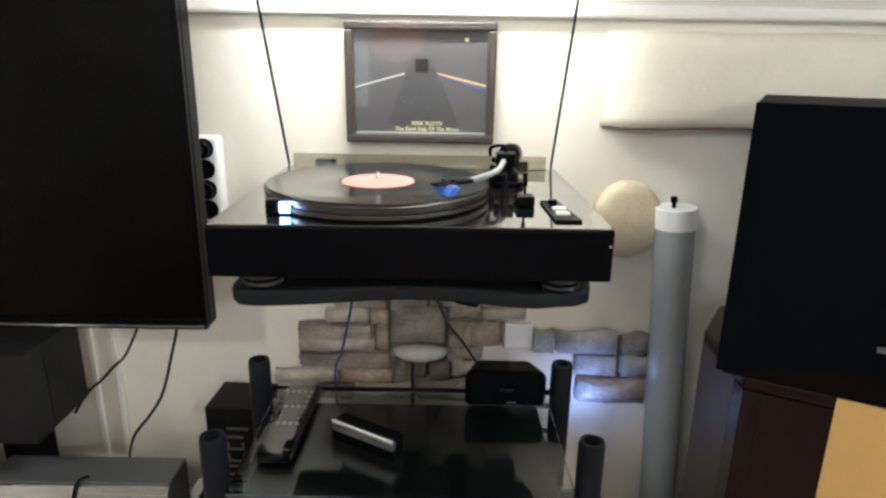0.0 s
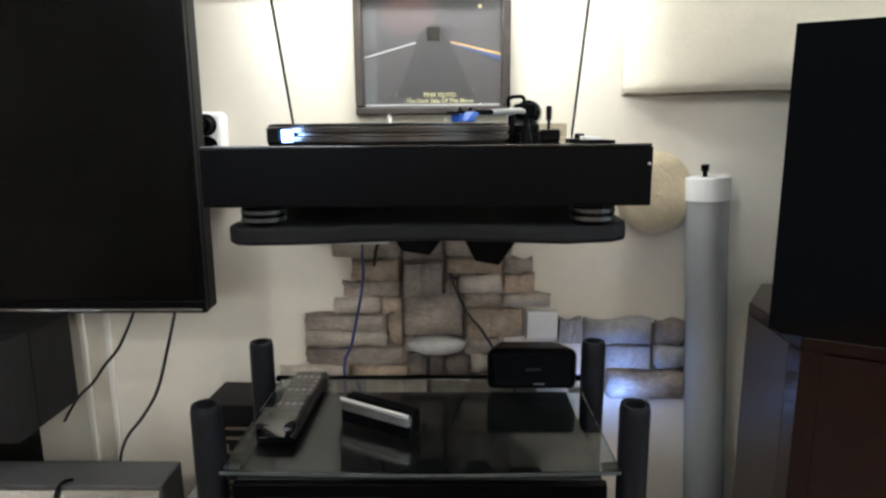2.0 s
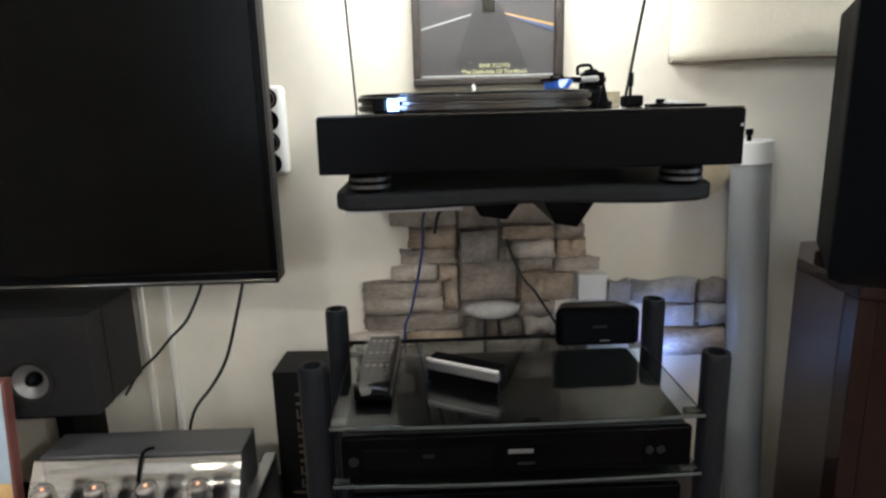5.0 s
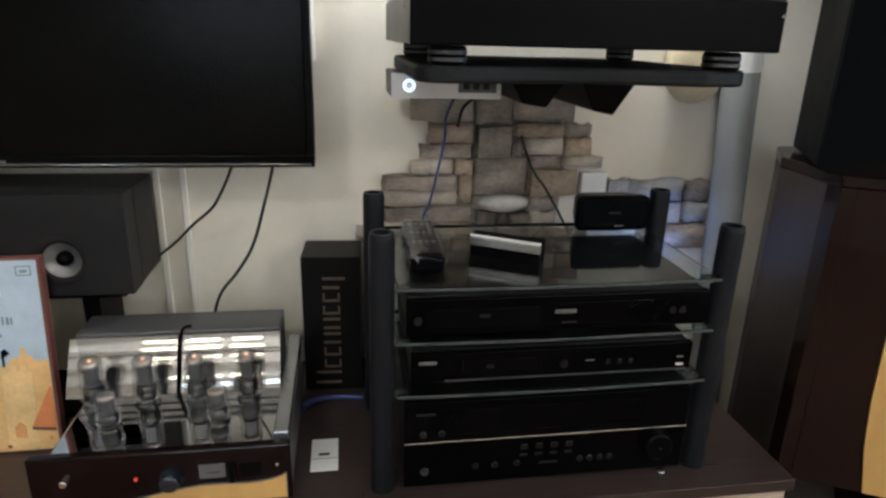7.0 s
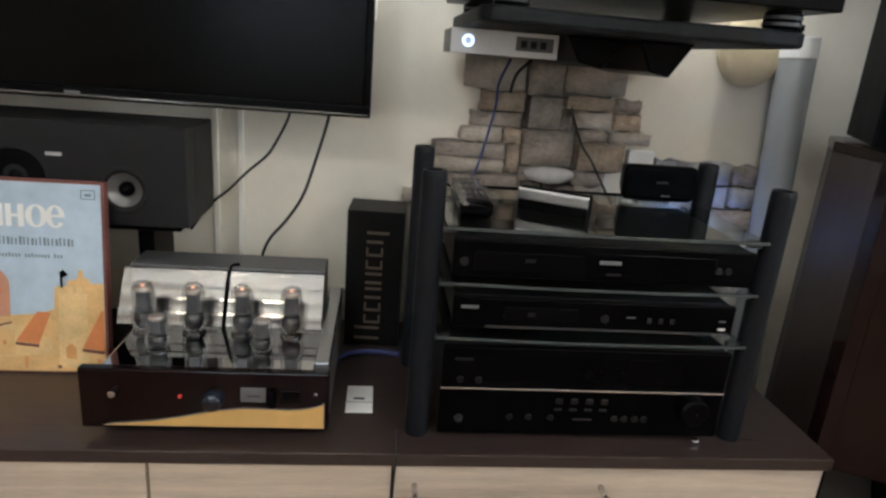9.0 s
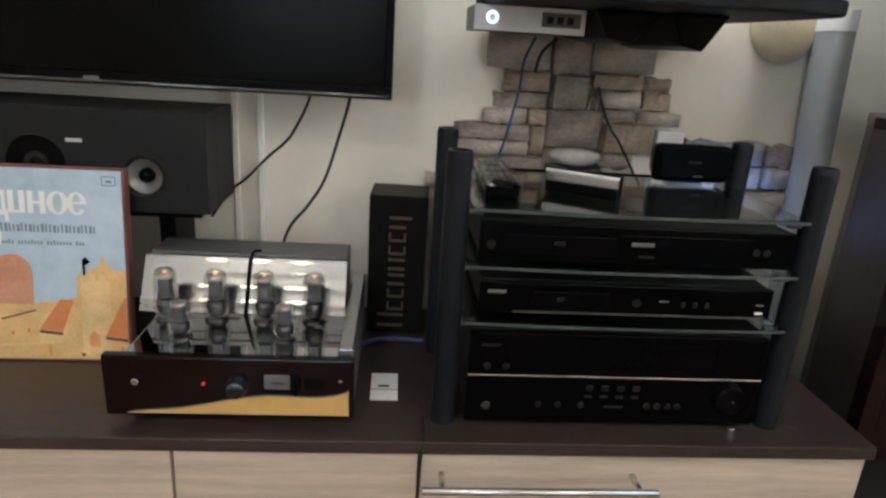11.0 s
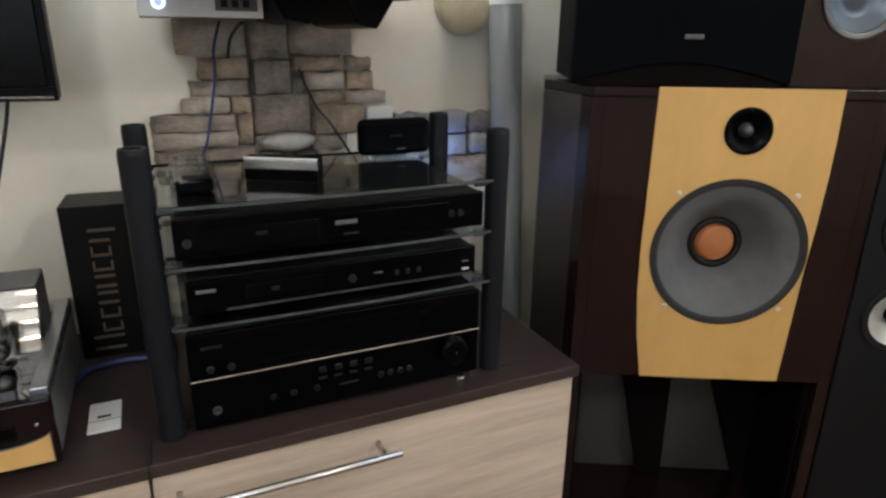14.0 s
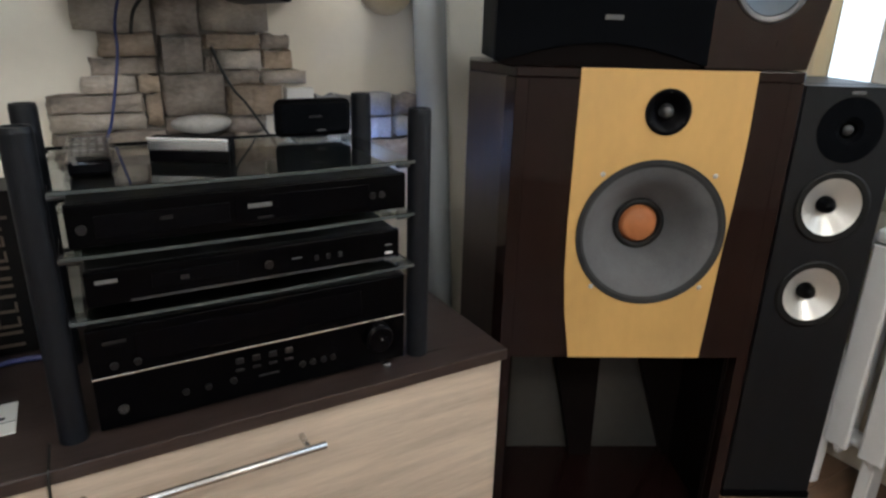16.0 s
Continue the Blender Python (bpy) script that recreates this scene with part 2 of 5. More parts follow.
M_REDEDGE = mat("worn_maroon_board", (0.17, 0.06, 0.05), 0.6, var=0.2)
M_MAROON = mat("maroon_lacquer", (0.0065, 0.0026, 0.0026), 0.12, spec=0.2, var=0.2)
M_SHELFGLASS = glass("smoked_shelf_glass", (0.72, 0.79, 0.79))
M_ACRYLIC = thin_glass("clear_acrylic", (0.97, 0.97, 0.95), 0.05, 0.8)
M_RIM = thin_glass("smoky_acrylic", (0.74, 0.72, 0.65), 0.04, 1.5)
M_BULB = thin_glass("clear_valve_glass", (0.985, 0.988, 0.99), 0.03, 0.55)
M_PICGLASS = thin_glass("picture_glass", (0.98, 0.98, 0.98), 0.02, 0.5)
M_BAG = thin_glass("clear_plastic_film", (0.96, 0.965, 0.975), 0.05, 0.25)
M_GETTER = mat("grey_anode_plate", (0.105, 0.105, 0.11), 0.45, 0.3)
M_HOT = glow("glowing_heater", (1.0, 0.50, 0.28), 0.9)
M_BLUELED = glow("blue_white_led", (0.66, 0.78, 1.0), 1.7)
M_GETTERCAP = mat("brown_silver_getter", (0.50, 0.44, 0.40), 0.3, 0.7)
M_REDLED = glow("red_led", (0.8, 0.06, 0.05), 0.04)
M_STROBE = glow("strobe_led", (0.38, 0.60, 1.0), 2.4)
M_OUTSIDE = glow("bright_hazy_outdoors", (0.86, 0.93, 1.0), 1.5)
# glow added outside the unseen south window, for light and reflections
M_UNSEENGLOW = glow("unseen_window_glow", (0.86, 0.93, 1.0), 3.0)
M_LAMPGLASS = glow("lit_opal_glass", (1.0, 0.85, 0.62), 6.0)


def sheer_cloth(name, color):
    m = bpy.data.materials.new(name)
    m.use_nodes = True
    nt = m.node_tree
    nt.nodes.remove(nt.nodes["Principled BSDF"])
    df, tl, mx, nz, mc = (nt.nodes.new(k) for k in ("ShaderNodeBsdfDiffuse", "ShaderNodeBsdfTranslucent", "ShaderNodeMixShader", "ShaderNodeTexNoise", "ShaderNodeMix"))
    mc.data_type = "RGBA"
    mc.inputs[6].default_value = (*color, 1)
    mc.inputs[7].default_value = (*(c * 0.85 for c in color), 1)
    nz.inputs["Scale"].default_value = 30
    nt.links.new(nz.outputs[0], mc.inputs[0])
    for b in (df, tl):
        nt.links.new(mc.outputs[2], b.inputs[0])
    mx.inputs[0].default_value = 0.6
    nt.links.new(df.outputs[0], mx.inputs[1])
    nt.links.new(tl.outputs[0], mx.inputs[2])
    nt.links.new(mx.outputs[0], nt.nodes["Material Output"].inputs[0])
    return m


M_CURTAIN = sheer_cloth("pale_amber_curtain", (0.86, 0.74, 0.52))


# ---- mesh helpers ----
def part(name, bm, material, parent, label="", smooth=False):
    me = bpy.data.meshes.new(name)
    bm.to_mesh(me)
    bm.free()
    for p in me.polygons:
        p.use_smooth = smooth
    me.materials.append(material)
    ob = new(name, me)
    ob.parent = parent
    return tagged(ob, label) if label else ob


def thing(name, m, label, category, group="", kind=""):
    ob = new(name)
    ob.empty_display_size = 0.05
    ob.matrix_world = m
    return tagged(ob, label, category, group, kind)


def block(x0, x1, y0, y1, z0, z1, bevel=0.0, seg=2):
    bm = bmesh.new()
    bmesh.ops.create_cube(bm, size=1)
    for v in bm.verts:
        v.co = Vector(((x0 + x1) / 2 + v.co.x * (x1 - x0), (y0 + y1) / 2 + v.co.y * (y1 - y0), (z0 + z1) / 2 + v.co.z * (z1 - z0)))
    if bevel:
        bmesh.ops.bevel(bm, geom=bm.edges[:], offset=bevel, segments=seg, affect="EDGES", profile=0.5)
    return bm


def join(*bms):
    out = bms[0]
    for b in bms[1:]:
        me = bpy.data.meshes.new("joined")
        b.to_mesh(me)
        b.free()
        out.from_mesh(me)
        bpy.data.meshes.remove(me)
    return out


def moved(bm, m):
    bmesh.ops.transform(bm, matrix=m, verts=bm.verts[:])
    return bm


def lathe(profile, n=32, m=None):
    """Turns (radius, height) pairs round the z axis."""
    bm = bmesh.new()
    rings = []
    for r, h in profile:
        if r < 1e-6:
            rings.append([bm.verts.new((0, 0, h))])
        else:
            rings.append([bm.verts.new((r * math.cos(2 * math.pi * k / n), r * math.sin(2 * math.pi * k / n), h)) for k in range(n)])
    for a, b in zip(rings, rings[1:]):
        for k in range(n):
            k2 = (k + 1) % n
            if len(a) == 1 and len(b) == 1:
                continue
            if len(a) == 1:
                bm.faces.new((a[0], b[k], b[k2]))
            elif len(b) == 1:
                bm.faces.new((a[k], a[k2], b[0]))
            else:
                bm.faces.new((a[k], a[k2], b[k2], b[k]))
    bmesh.ops.recalc_face_normals(bm, faces=bm.faces[:])
    return moved(bm, m) if m else bm


def rod(r, h, n=24, m=None, bevel=0.0):
    b = bevel or min(r, abs(h)) * 0.12
    return lathe([(0, 0), (r - b, 0), (r, b), (r, h - b), (r - b, h), (0, h)], n, m)


def slab(points, y0, y1, bevel=0.0):
    """A plate of outline points (x, z), from y0 to y1."""
    bm = bmesh.new()
    f = bm.faces.new([bm.verts.new((x, y0, z)) for x, z in points])
    r = bmesh.ops.extrude_face_region(bm, geom=[f])
    for v in r["geom"]:
        if isinstance(v, bmesh.types.BMVert):
            v.co.y = y1
    bmesh.ops.recalc_face_normals(bm, faces=bm.faces[:])
    if bevel:
        bmesh.ops.bevel(bm, geom=bm.edges[:], offset=bevel, segments=2, affect="EDGES", profile=0.5)
    return bm


def slab_holes(points, holes, y0, y1):
    """A plate of outline points (x, z) with round holes (x, z, radius) through it, from y0 to y1."""
    bm = bmesh.new()
    loops = [points] + [[(x + r * math.cos(2 * math.pi * k / 40), z + r * math.sin(2 * math.pi * k / 40)) for k in range(40)] for x, z, r in holes]
    edges = []
    for loop in loops:
        vs = [bm.verts.new((x, y0, z)) for x, z in loop]
        edges += [bm.edges.new((a, b)) for a, b in zip(vs, vs[1:] + vs[:1])]
    bmesh.ops.triangle_fill(bm, use_beauty=True, use_dissolve=False, edges=edges)
    r = bmesh.ops.extrude_face_region(bm, geom=bm.faces[:])
    for v in r["geom"]:
        if isinstance(v, bmesh.types.BMVert):
            v.co.y = y1
    bmesh.ops.recalc_face_normals(bm, faces=bm.faces[:])
    return bm


def rect(x0, x1, z0, z1):
    return [(x0, z0), (x1, z0), (x1, z1), (x0, z1)]


def plate(points, z0, z1, bevel=0.0):
    """A plate of outline points (x, y), from z0 to z1."""
    bm = bmesh.new()
    f = bm.faces.new([bm.verts.new((x, y, z0)) for x, y in points])
    r = bmesh.ops.extrude_face_region(bm, geom=[f])
    for v in r["geom"]:
        if isinstance(v, bmesh.types.BMVert):
            v.co.z = z1
    bmesh.ops.recalc_face_normals(bm, faces=bm.faces[:])
    if bevel:
        bmesh.ops.bevel(bm, geom=bm.edges[:], offset=bevel, segments=2, affect="EDGES", profile=0.5)
    return bm


def cord(points, r, steps=6, n=8):
    """A round cord along a smooth line through the points."""
    pts = [Vector(p) for p in points]
    line = []
    for i in range(len(pts) - 1):
        p0, p1, p2, p3 = pts[max(i - 1, 0)], pts[i], pts[i + 1], pts[min(i + 2, len(pts) - 1)]
        for k in range(steps):
            t = k / steps
            line.append(0.5 * ((2 * p1) + (p2 - p0) * t + (2 * p0 - 5 * p1 + 4 * p2 - p3) * t * t + (3 * p1 - p0 - 3 * p2 + p3) * t ** 3))
    line.append(pts[-1])
    bm = bmesh.new()
    rings = []
    for i, p in enumerate(line):
        d = (line[min(i + 1, len(line) - 1)] - line[max(i - 1, 0)]).normalized()
        a = d.orthogonal().normalized() if i == 0 else (rings_a - d * rings_a.dot(d)).normalized()
        rings_a = a
        b = d.cross(a)
        rings.append([bm.verts.new(p + r * (a * math.cos(2 * math.pi * k / n) + b * math.sin(2 * math.pi * k / n))) for k in range(n)])
    for a, b in zip(rings, rings[1:]):
        for k in range(n):
            bm.faces.new((a[k], a[(k + 1) % n], b[(k + 1) % n], b[k]))
    bm.faces.new(rings[0][::-1])
    bm.faces.new(rings[-1])
    bmesh.ops.recalc_face_normals(bm, faces=bm.faces[:])
    return bm


def words(name, text, size, material, parent, m, label="", bold=0.0, squeeze=1.0):
    """Printed words as a thin mesh."""
    cu = bpy.data.curves.new(name, "FONT")
    cu.body, cu.size, cu.align_x, cu.align_y = text, size, "CENTER", "CENTER"
    cu.extrude, cu.offset, cu.resolution_u, cu.fill_mode = 0.0003, bold, 3, "FRONT"
    tmp = new("words_tmp", cu)
    me = bpy.data.meshes.new_from_object(tmp.evaluated_get(bpy.context.evaluated_depsgraph_get()))
    bpy.data.objects.remove(tmp)
    me.materials.clear()
    me.materials.append(material)
    for v in me.vertices:
        v.co.x *= squeeze
    ob = new(name, me)
    ob.parent = parent
    ob.matrix_local = m
    return tagged(ob, label) if label else ob


FACE = pose(0, 0, 0, 90, 0, 0)          # turns a thing made along z to point along -y


def front(x, y, z):
    return pose(x, y, z, 90, 0, 0)


TOP = 0.482      # the cabinet's top
LOW = -0.07      # the floor


# ---- the room ----
def structure(name, bm, material, label):
    ob = part(name, bm, material, None)
    return tagged(ob, label, name.split("_")[0], kind="structure")


structure("wall_north", block(-2.4, 1.72, 1.17, 1.32, LOW, 2.5), M_WALL, "cream textured wall behind the hi-fi rack")
wall_s = join(block(-2.4, -1.6, -2.75, -2.6, LOW, 2.5), block(-0.5, 1.42, -2.75, -2.6, LOW, 2.5), block(-1.6, -0.5, -2.75, -2.6, LOW, 0.95), block(-1.6, -0.5, -2.75, -2.6, 2.15, 2.5))
structure("wall_south", wall_s, M_TAUPE, "plain pale taupe wall with an added second window")
# window behind the camera, added to light the room and show in reflections
win2 = thing("unseen_window", pose(-1.05, -2.67, 0.95), "added unseen white framed window with a glow behind it", "window", kind="structure")
for x0, x1, z0, z1 in ((-0.55, 0.55, 0, 0.07), (-0.55, 0.55, 1.13, 1.2), (-0.55, -0.49, 0.07, 1.13), (0.49, 0.55, 0.07, 1.13), (-0.03, 0.03, 0.07, 1.13), (-0.489, -0.031, 0.78, 0.83), (0.031, 0.489, 0.78, 0.83)):
    part("window_frame", block(x0, x1, -0.03, 0.03, z0, z1, 0.004), M_WHITE, win2)
pane2 = part("pane", block(-0.49, 0.49, -0.006, -0.001, 0.07, 1.13), M_PICGLASS, win2)
pane2.visible_shadow = False
back2 = part("backdrop", block(-4.0, 2.0, -4.02, -4.0, -0.5, 4.0), M_UNSEENGLOW, None)
tagged(back2, "added bright glow outside the unseen second window", "backdrop", kind="structure")
structure("wall_west", block(-2.55, -2.4, -2.75, 1.32, LOW, 2.5), M_TAUPE, "plain pale taupe side wall")
wall_e = join(block(1.42, 1.60, -2.6, 1.17, LOW, 0.69), block(1.42, 1.60, -2.6, 1.17, 2.2, 2.5), block(1.42, 1.60, -2.6, -0.6, 0.69, 2.2), block(1.42, 1.60, 1.05, 1.17, 0.69, 2.2))
structure("wall_east", wall_e, M_WALL, "cream wall with a window over the radiator")
structure("ceiling", block(-2.55, 1.72, -2.75, 1.32, 2.5, 2.6), M_CEIL, "plain white painted ceiling")
floor = structure("floor", block(-2.55, 1.72, -2.75, 1.32, LOW - 0.1, LOW - 0.012), M_MORTAR, "brown laminate plank floor")
structure("trim", block(-2.4, 1.42, 1.145, 1.17, 1.452, 1.475, 0.006), M_MOULD, "cream moulding strip along the wall")
# darker sheet over the cream wall: the moulding's shade above it as colour
structure("wall_panel", block(-2.4, 1.42, 1.158, 1.17, 1.4752, 2.4995), M_TAUPE, "upper wall with the shade above the moulding in its taupe colour")
for k, x in enumerate((-0.652, -0.70)):
    structure("trim_joint", block(x - 0.006, x + 0.006, 1.163, 1.17, 0.3, 1.45, 0.002), M_MOULD, "thin cream cover strip on the wall")

win = thing("window_1", pose(1.42, 0.22, 0.69), "white framed window with bright daylight outside", "window", kind="structure")
for y0, y1, z0, z1 in ((-0.82, 0.83, 0.0, 0.03), (-0.82, 0.83, 1.44, 1.51), (-0.82, -0.75, 0.03, 1.44), (0.76, 0.83, 0.03, 1.44), (-0.04, 0.03, 0.03, 1.44), (0.50, 0.55, 0.03, 1.44)):
    part("window_frame", block(0.06, 0.12, y0, y1, z0, z1, 0.004), M_WHITE, win)
part("window_sill", block(-0.08, 0.1, -0.85, 0.86, -0.03, 0.0, 0.005), M_WHITE, win)
pane = part("pane", block(0.085, 0.091, -0.75, 0.76, 0.03, 1.44), M_PICGLASS, win)
pane.visible_shadow = False
back = part("backdrop", block(3.0, 3.02, -3.5, 4.5, -0.5, 4.0), M_OUTSIDE, None)
tagged(back, "bright hazy daylight outside the window", "backdrop", kind="structure")


def curtain():
    t = thing("curtain", pose(1.34, 0.90, 0.695), "pale amber curtain gathered beside the window", "curtain")
    bm = bmesh.new()
    cols = []
    for k in range(41):
        y = -0.10 + 0.24 * k / 40
        x = 0.018 * math.sin(k * 0.95) + 0.006 * math.sin(k * 2.3)
        cols.append([bm.verts.new((x, y, z)) for z in (0.0, 0.5, 1.0, 1.54)])
    for a, b in zip(cols, cols[1:]):
        for k in range(3):
            bm.faces.new((a[k], b[k], b[k + 1], a[k + 1]))
    bmesh.ops.solidify(bm, geom=bm.faces[:], thickness=0.003)
    part("cloth", bm, M_CURTAIN, t, smooth=True)
    part("curtain_rod", rod(0.01, 0.5, 12, pose(0, -0.25, 1.55, -90, 0, 0)), M_STEEL, t)


curtain()


def radiator():
    t = thing("radiator", pose(1.31, 0.03, 0.035), "white enamelled sectional radiator under the window", "radiator")
    for k in range(12):
        y = -0.40 + k * 0.082
        fin = slab([(-0.045, 0.02), (-0.03, 0.0), (0.03, 0.0), (0.045, 0.02), (0.045, 0.55), (0.02, 0.58), (-0.02, 0.58), (-0.045, 0.55)], y, y + 0.012, 0.003)
        face = block(-0.056, -0.042, y - 0.024, y + 0.034, 0.03, 0.545, 0.006)
        cap = block(-0.056, 0.03, y - 0.026, y + 0.036, 0.547, 0.580, 0.012, 3)
        part("section", join(fin, face, cap), M_RADIATOR, t)
    for z in (0.535, 0.045):
        part("header_pipe", rod(0.02, 1.02, 16, pose(0, -0.46, z, -90, 0, 0)), M_RADIATOR, t)
    for y in (-0.3, 0.42):
        part("foot", block(-0.03, 0.03, y, y + 0.03, LOW - 0.035, 0.02, 0.004), M_RADIATOR, t)
    part("riser_pipe", rod(0.024, 0.312 - LOW, 20, pose(-0.035, 0.555, LOW - 0.035), 0.003), M_RADIATOR, t)


radiator()


# ---- media cabinet ----
def media_cabinet():
    t = thing("media_cabinet", pose(0, 0, 0), "low media cabinet with dark top and pale oak fronts", "cabinet")
    part("worktop", block(-1.75, 0.355, 0.685, 1.165, TOP - 0.021, TOP, 0.002), M_WENGE, t, "dark wenge top with a thin edge")
    part("body", join(block(-1.74, 0.345, 0.715, 1.16, 0.0, TOP - 0.0212), block(0.33, 0.350, 0.70, 1.16, LOW, TOP - 0.0212, 0.001)), M_WENGE, t)
    part("plinth", block(-1.72, 0.32, 0.75, 1.15, LOW, 0.0), M_WENGE, t)
    spans = ((-0.337, 0.349), (-0.688, -0.341), (-1.04, -0.692), (-1.39, -1.044), (-1.74, -1.394))
    for k, (a, b) in enumerate(spans):
        d = part("drawer_front" if k == 0 else "door", block(a, b, 0.694, 0.713, 0.01, TOP - 0.0245, 0.0015), M_OAK, t, "pale sonoma oak front")
        if k == 0:
            bar = join(rod(0.006, 0.345, 14, pose(-0.335, 0.655, 0.422, 0, 90, 0)), rod(0.0045, 0.04, 12, pose(-0.305, 0.695, 0.422, 90, 0, 0)), rod(0.0045, 0.04, 12, pose(-0.015, 0.695, 0.422, 90, 0, 0)))
            part("handle", bar, M_STEEL, d, "brushed steel bar handle", True)


media_cabinet()


# ---- wall-hung turntable shelf ----
def wall_shelf():
    t = thing("wall_shelf", pose(0, 0, 0), "dark grey wall shelf with a curved front under the turntable", "shelf")
    pts = [(-0.245, 1.12), (0.175, 1.12), (0.192, 1.08), (0.194, 0.775), (0.188, 0.752), (0.170, 0.738), (0.145, 0.734)]
    for k in range(1, 14):
        x = 0.145 - k * 0.0255
        pts.append((x, 0.739 + 0.013 * math.cos((x + 0.035) * 17.5)))
    pts += [(-0.225, 0.724), (-0.248, 0.728), (-0.260, 0.745), (-0.262, 0.76), (-0.262, 1.08)]
    part("board", plate(pts, 1.0885, 1.110, 0.005), M_DARKGREY, t)
    for x0, x1, zb, y0 in ((-0.100, -0.005, 1.042, 0.90), (0.0, 0.088, 1.036, 0.86)):
        part("bracket", slab([(x0, 1.0875), (x1, 1.0875), (x1 - 0.034, zb), (x0 + 0.022, zb + 0.006)], y0, 1.16, 0.003), M_BLACK, t)
    part("wall_rail", block(-0.20, 0.16, 1.12, 1.169, 1.07, 1.11, 0.003), M_BLACK, t)


wall_shelf()


def turntable():
    t = thing("turntable", pose(-0.036, 0.915, 1.134), "black turntable with glossy top and an open clear lid", "turntable")
    part("plinth", block(-0.2365, 0.2365, -0.21, 0.21, 0, 0.062, 0.002), M_BLACK, t)
    part("top_plate", block(-0.235, 0.235, -0.2085, 0.2085, 0.0622, 0.0645, 0.0008), M_GLOSSBLACK, t, "glossy black lacquered top")
    for x in (-0.185, 0.185):
        for y in (-0.165, 0.165):
            f = part("foot", rod(0.024, 0.023, 28, pose(x, y, -0.024)), M_BLACK, t, smooth=False)
            part("ring", lathe([(0.0225, -0.020), (0.0250, -0.019), (0.0250, -0.0155), (0.0225, -0.0145)], 28, pose(x, y, 0)), M_DOME, f, "dull chrome ring")
            part("ring", lathe([(0.0225, -0.011), (0.0250, -0.0105), (0.0250, -0.007), (0.0225, -0.006)], 28, pose(x, y, 0)), M_DOME, f, "dull chrome ring")
    part("power_lamp", rod(0.0016, 0.001, 10, front(0.2325, -0.21, 0.044)), M_SILVER, t, "tiny pale lamp")
    cx, cy = -0.052, -0.045
    platter = part("platter", lathe([(0, 0.066), (0.150, 0.066), (0.153, 0.068), (0.153, 0.073), (0.149, 0.074), (0.149, 0.077), (0.153, 0.078), (0.1535, 0.083), (0.150, 0.0845), (0, 0.0845)], 64, pose(cx, cy, 0)), M_PLATTER, t)
    part("record", lathe([(0.051, 0.0855), (0.053, 0.0862), (0.057, 0.0858), (0.146, 0.0858), (0.150, 0.0872), (0.1505, 0.0856), (0.149, 0.0848), (0.02, 0.0848)], 64, pose(cx, cy, 0)), M_VINYL, platter, "black vinyl record", True)
    part("record_label", lathe([(0, 0.0866), (0.050, 0.0866), (0.0508, 0.0855)], 48, pose(cx, cy, 0)), M_LABEL, platter, "salmon pink paper label")
    part("spindle", lathe([(0.0035, 0.086), (0.0035, 0.096), (0.002, 0.099), (0, 0.0995)], 14, pose(cx, cy, 0)), M_CHROME, platter, smooth=True)
    part("strobe_housing", block(-0.178, -0.140, -0.163, -0.130, 0.0646, 0.083, 0.003), M_BLACK, t)
    part("strobe_lamp", block(-0.160, -0.147, -0.1645, -0.1625, 0.067, 0.081, 0.0005), M_STROBE, t, "blue-white strobe lamp")
    # tonearm: column, bearing block, counterweight behind, bent tube and headshell in front
    ax, ay = 0.131, 0.048
    part("arm_base", join(rod(0.030, 0.008, 32, pose(ax, ay, 0.0645)), lathe([(0.022, 0.072), (0.022, 0.084), (0.016, 0.090), (0.013, 0.094), (0, 0.094)], 28, pose(ax, ay, 0)), rod(0.0045, 0.034, 14, pose(ax - 0.020, ay - 0.020, 0.0645))), M_BLACK, t)
    part("bearing_block", join(block(ax - 0.014, ax + 0.016, ay - 0.012, ay + 0.020, 0.0942, 0.114, 0.003), rod(0.004, 0.040, 12, pose(ax - 0.020, ay, 0.103, 0, 90, 0))), M_BLACK, t)
    part("bearing_yoke", cord([(ax - 0.022, ay - 0.004, 0.110), (ax - 0.023, ay - 0.004, 0.120), (ax - 0.017, ay, 0.1235), (ax - 0.002, ay + 0.006, 0.1235), (ax + 0.002, ay + 0.008, 0.113)], 0.0026, 5, 8), M_BLACK, t, smooth=True)
    part("counterweight", lathe([(0, -0.020), (0.014, -0.020), (0.0165, -0.017), (0.0165, -0.006), (0.018, -0.005), (0.018, 0.016), (0.0155, 0.019), (0, 0.019)], 32, pose(ax + 0.014, ay + 0.058, 0.103, 90, 0, -17)), M_BLACK, t, "black counterweight", True)
    part("arm_tube", cord([(ax + 0.010, ay + 0.036, 0.103), (ax - 0.003, ay - 0.012, 0.103), (ax - 0.009, ay - 0.050, 0.103), (ax - 0.017, ay - 0.086, 0.1025), (ax - 0.031, ay - 0.116, 0.101), (ax - 0.052, ay - 0.142, 0.0995), (ax - 0.062, ay - 0.153, 0.099)], 0.0038, 6, 10), M_SILVER, t, "silver tonearm tube", True)
    hm = pose(ax - 0.062, ay - 0.154, 0.0965, 0, 0, 36)
    head = part("headshell", moved(join(block(-0.022, 0.006, -0.0075, 0.0075, 0.0, 0.006, 0.002), block(-0.052, -0.022, -0.009, 0.009, 0.001, 0.004, 0.001), rod(0.0022, 0.004, 10, pose(-0.036, 0.004, 0.004)), rod(0.0022, 0.004, 10, pose(-0.026, -0.003, 0.004))), hm), M_BLACK, t)
    part("cartridge", moved(block(-0.046, -0.022, -0.0085, 0.0085, -0.0085, 0.0006, 0.0015), hm), M_BLUE, head, "blue cartridge")
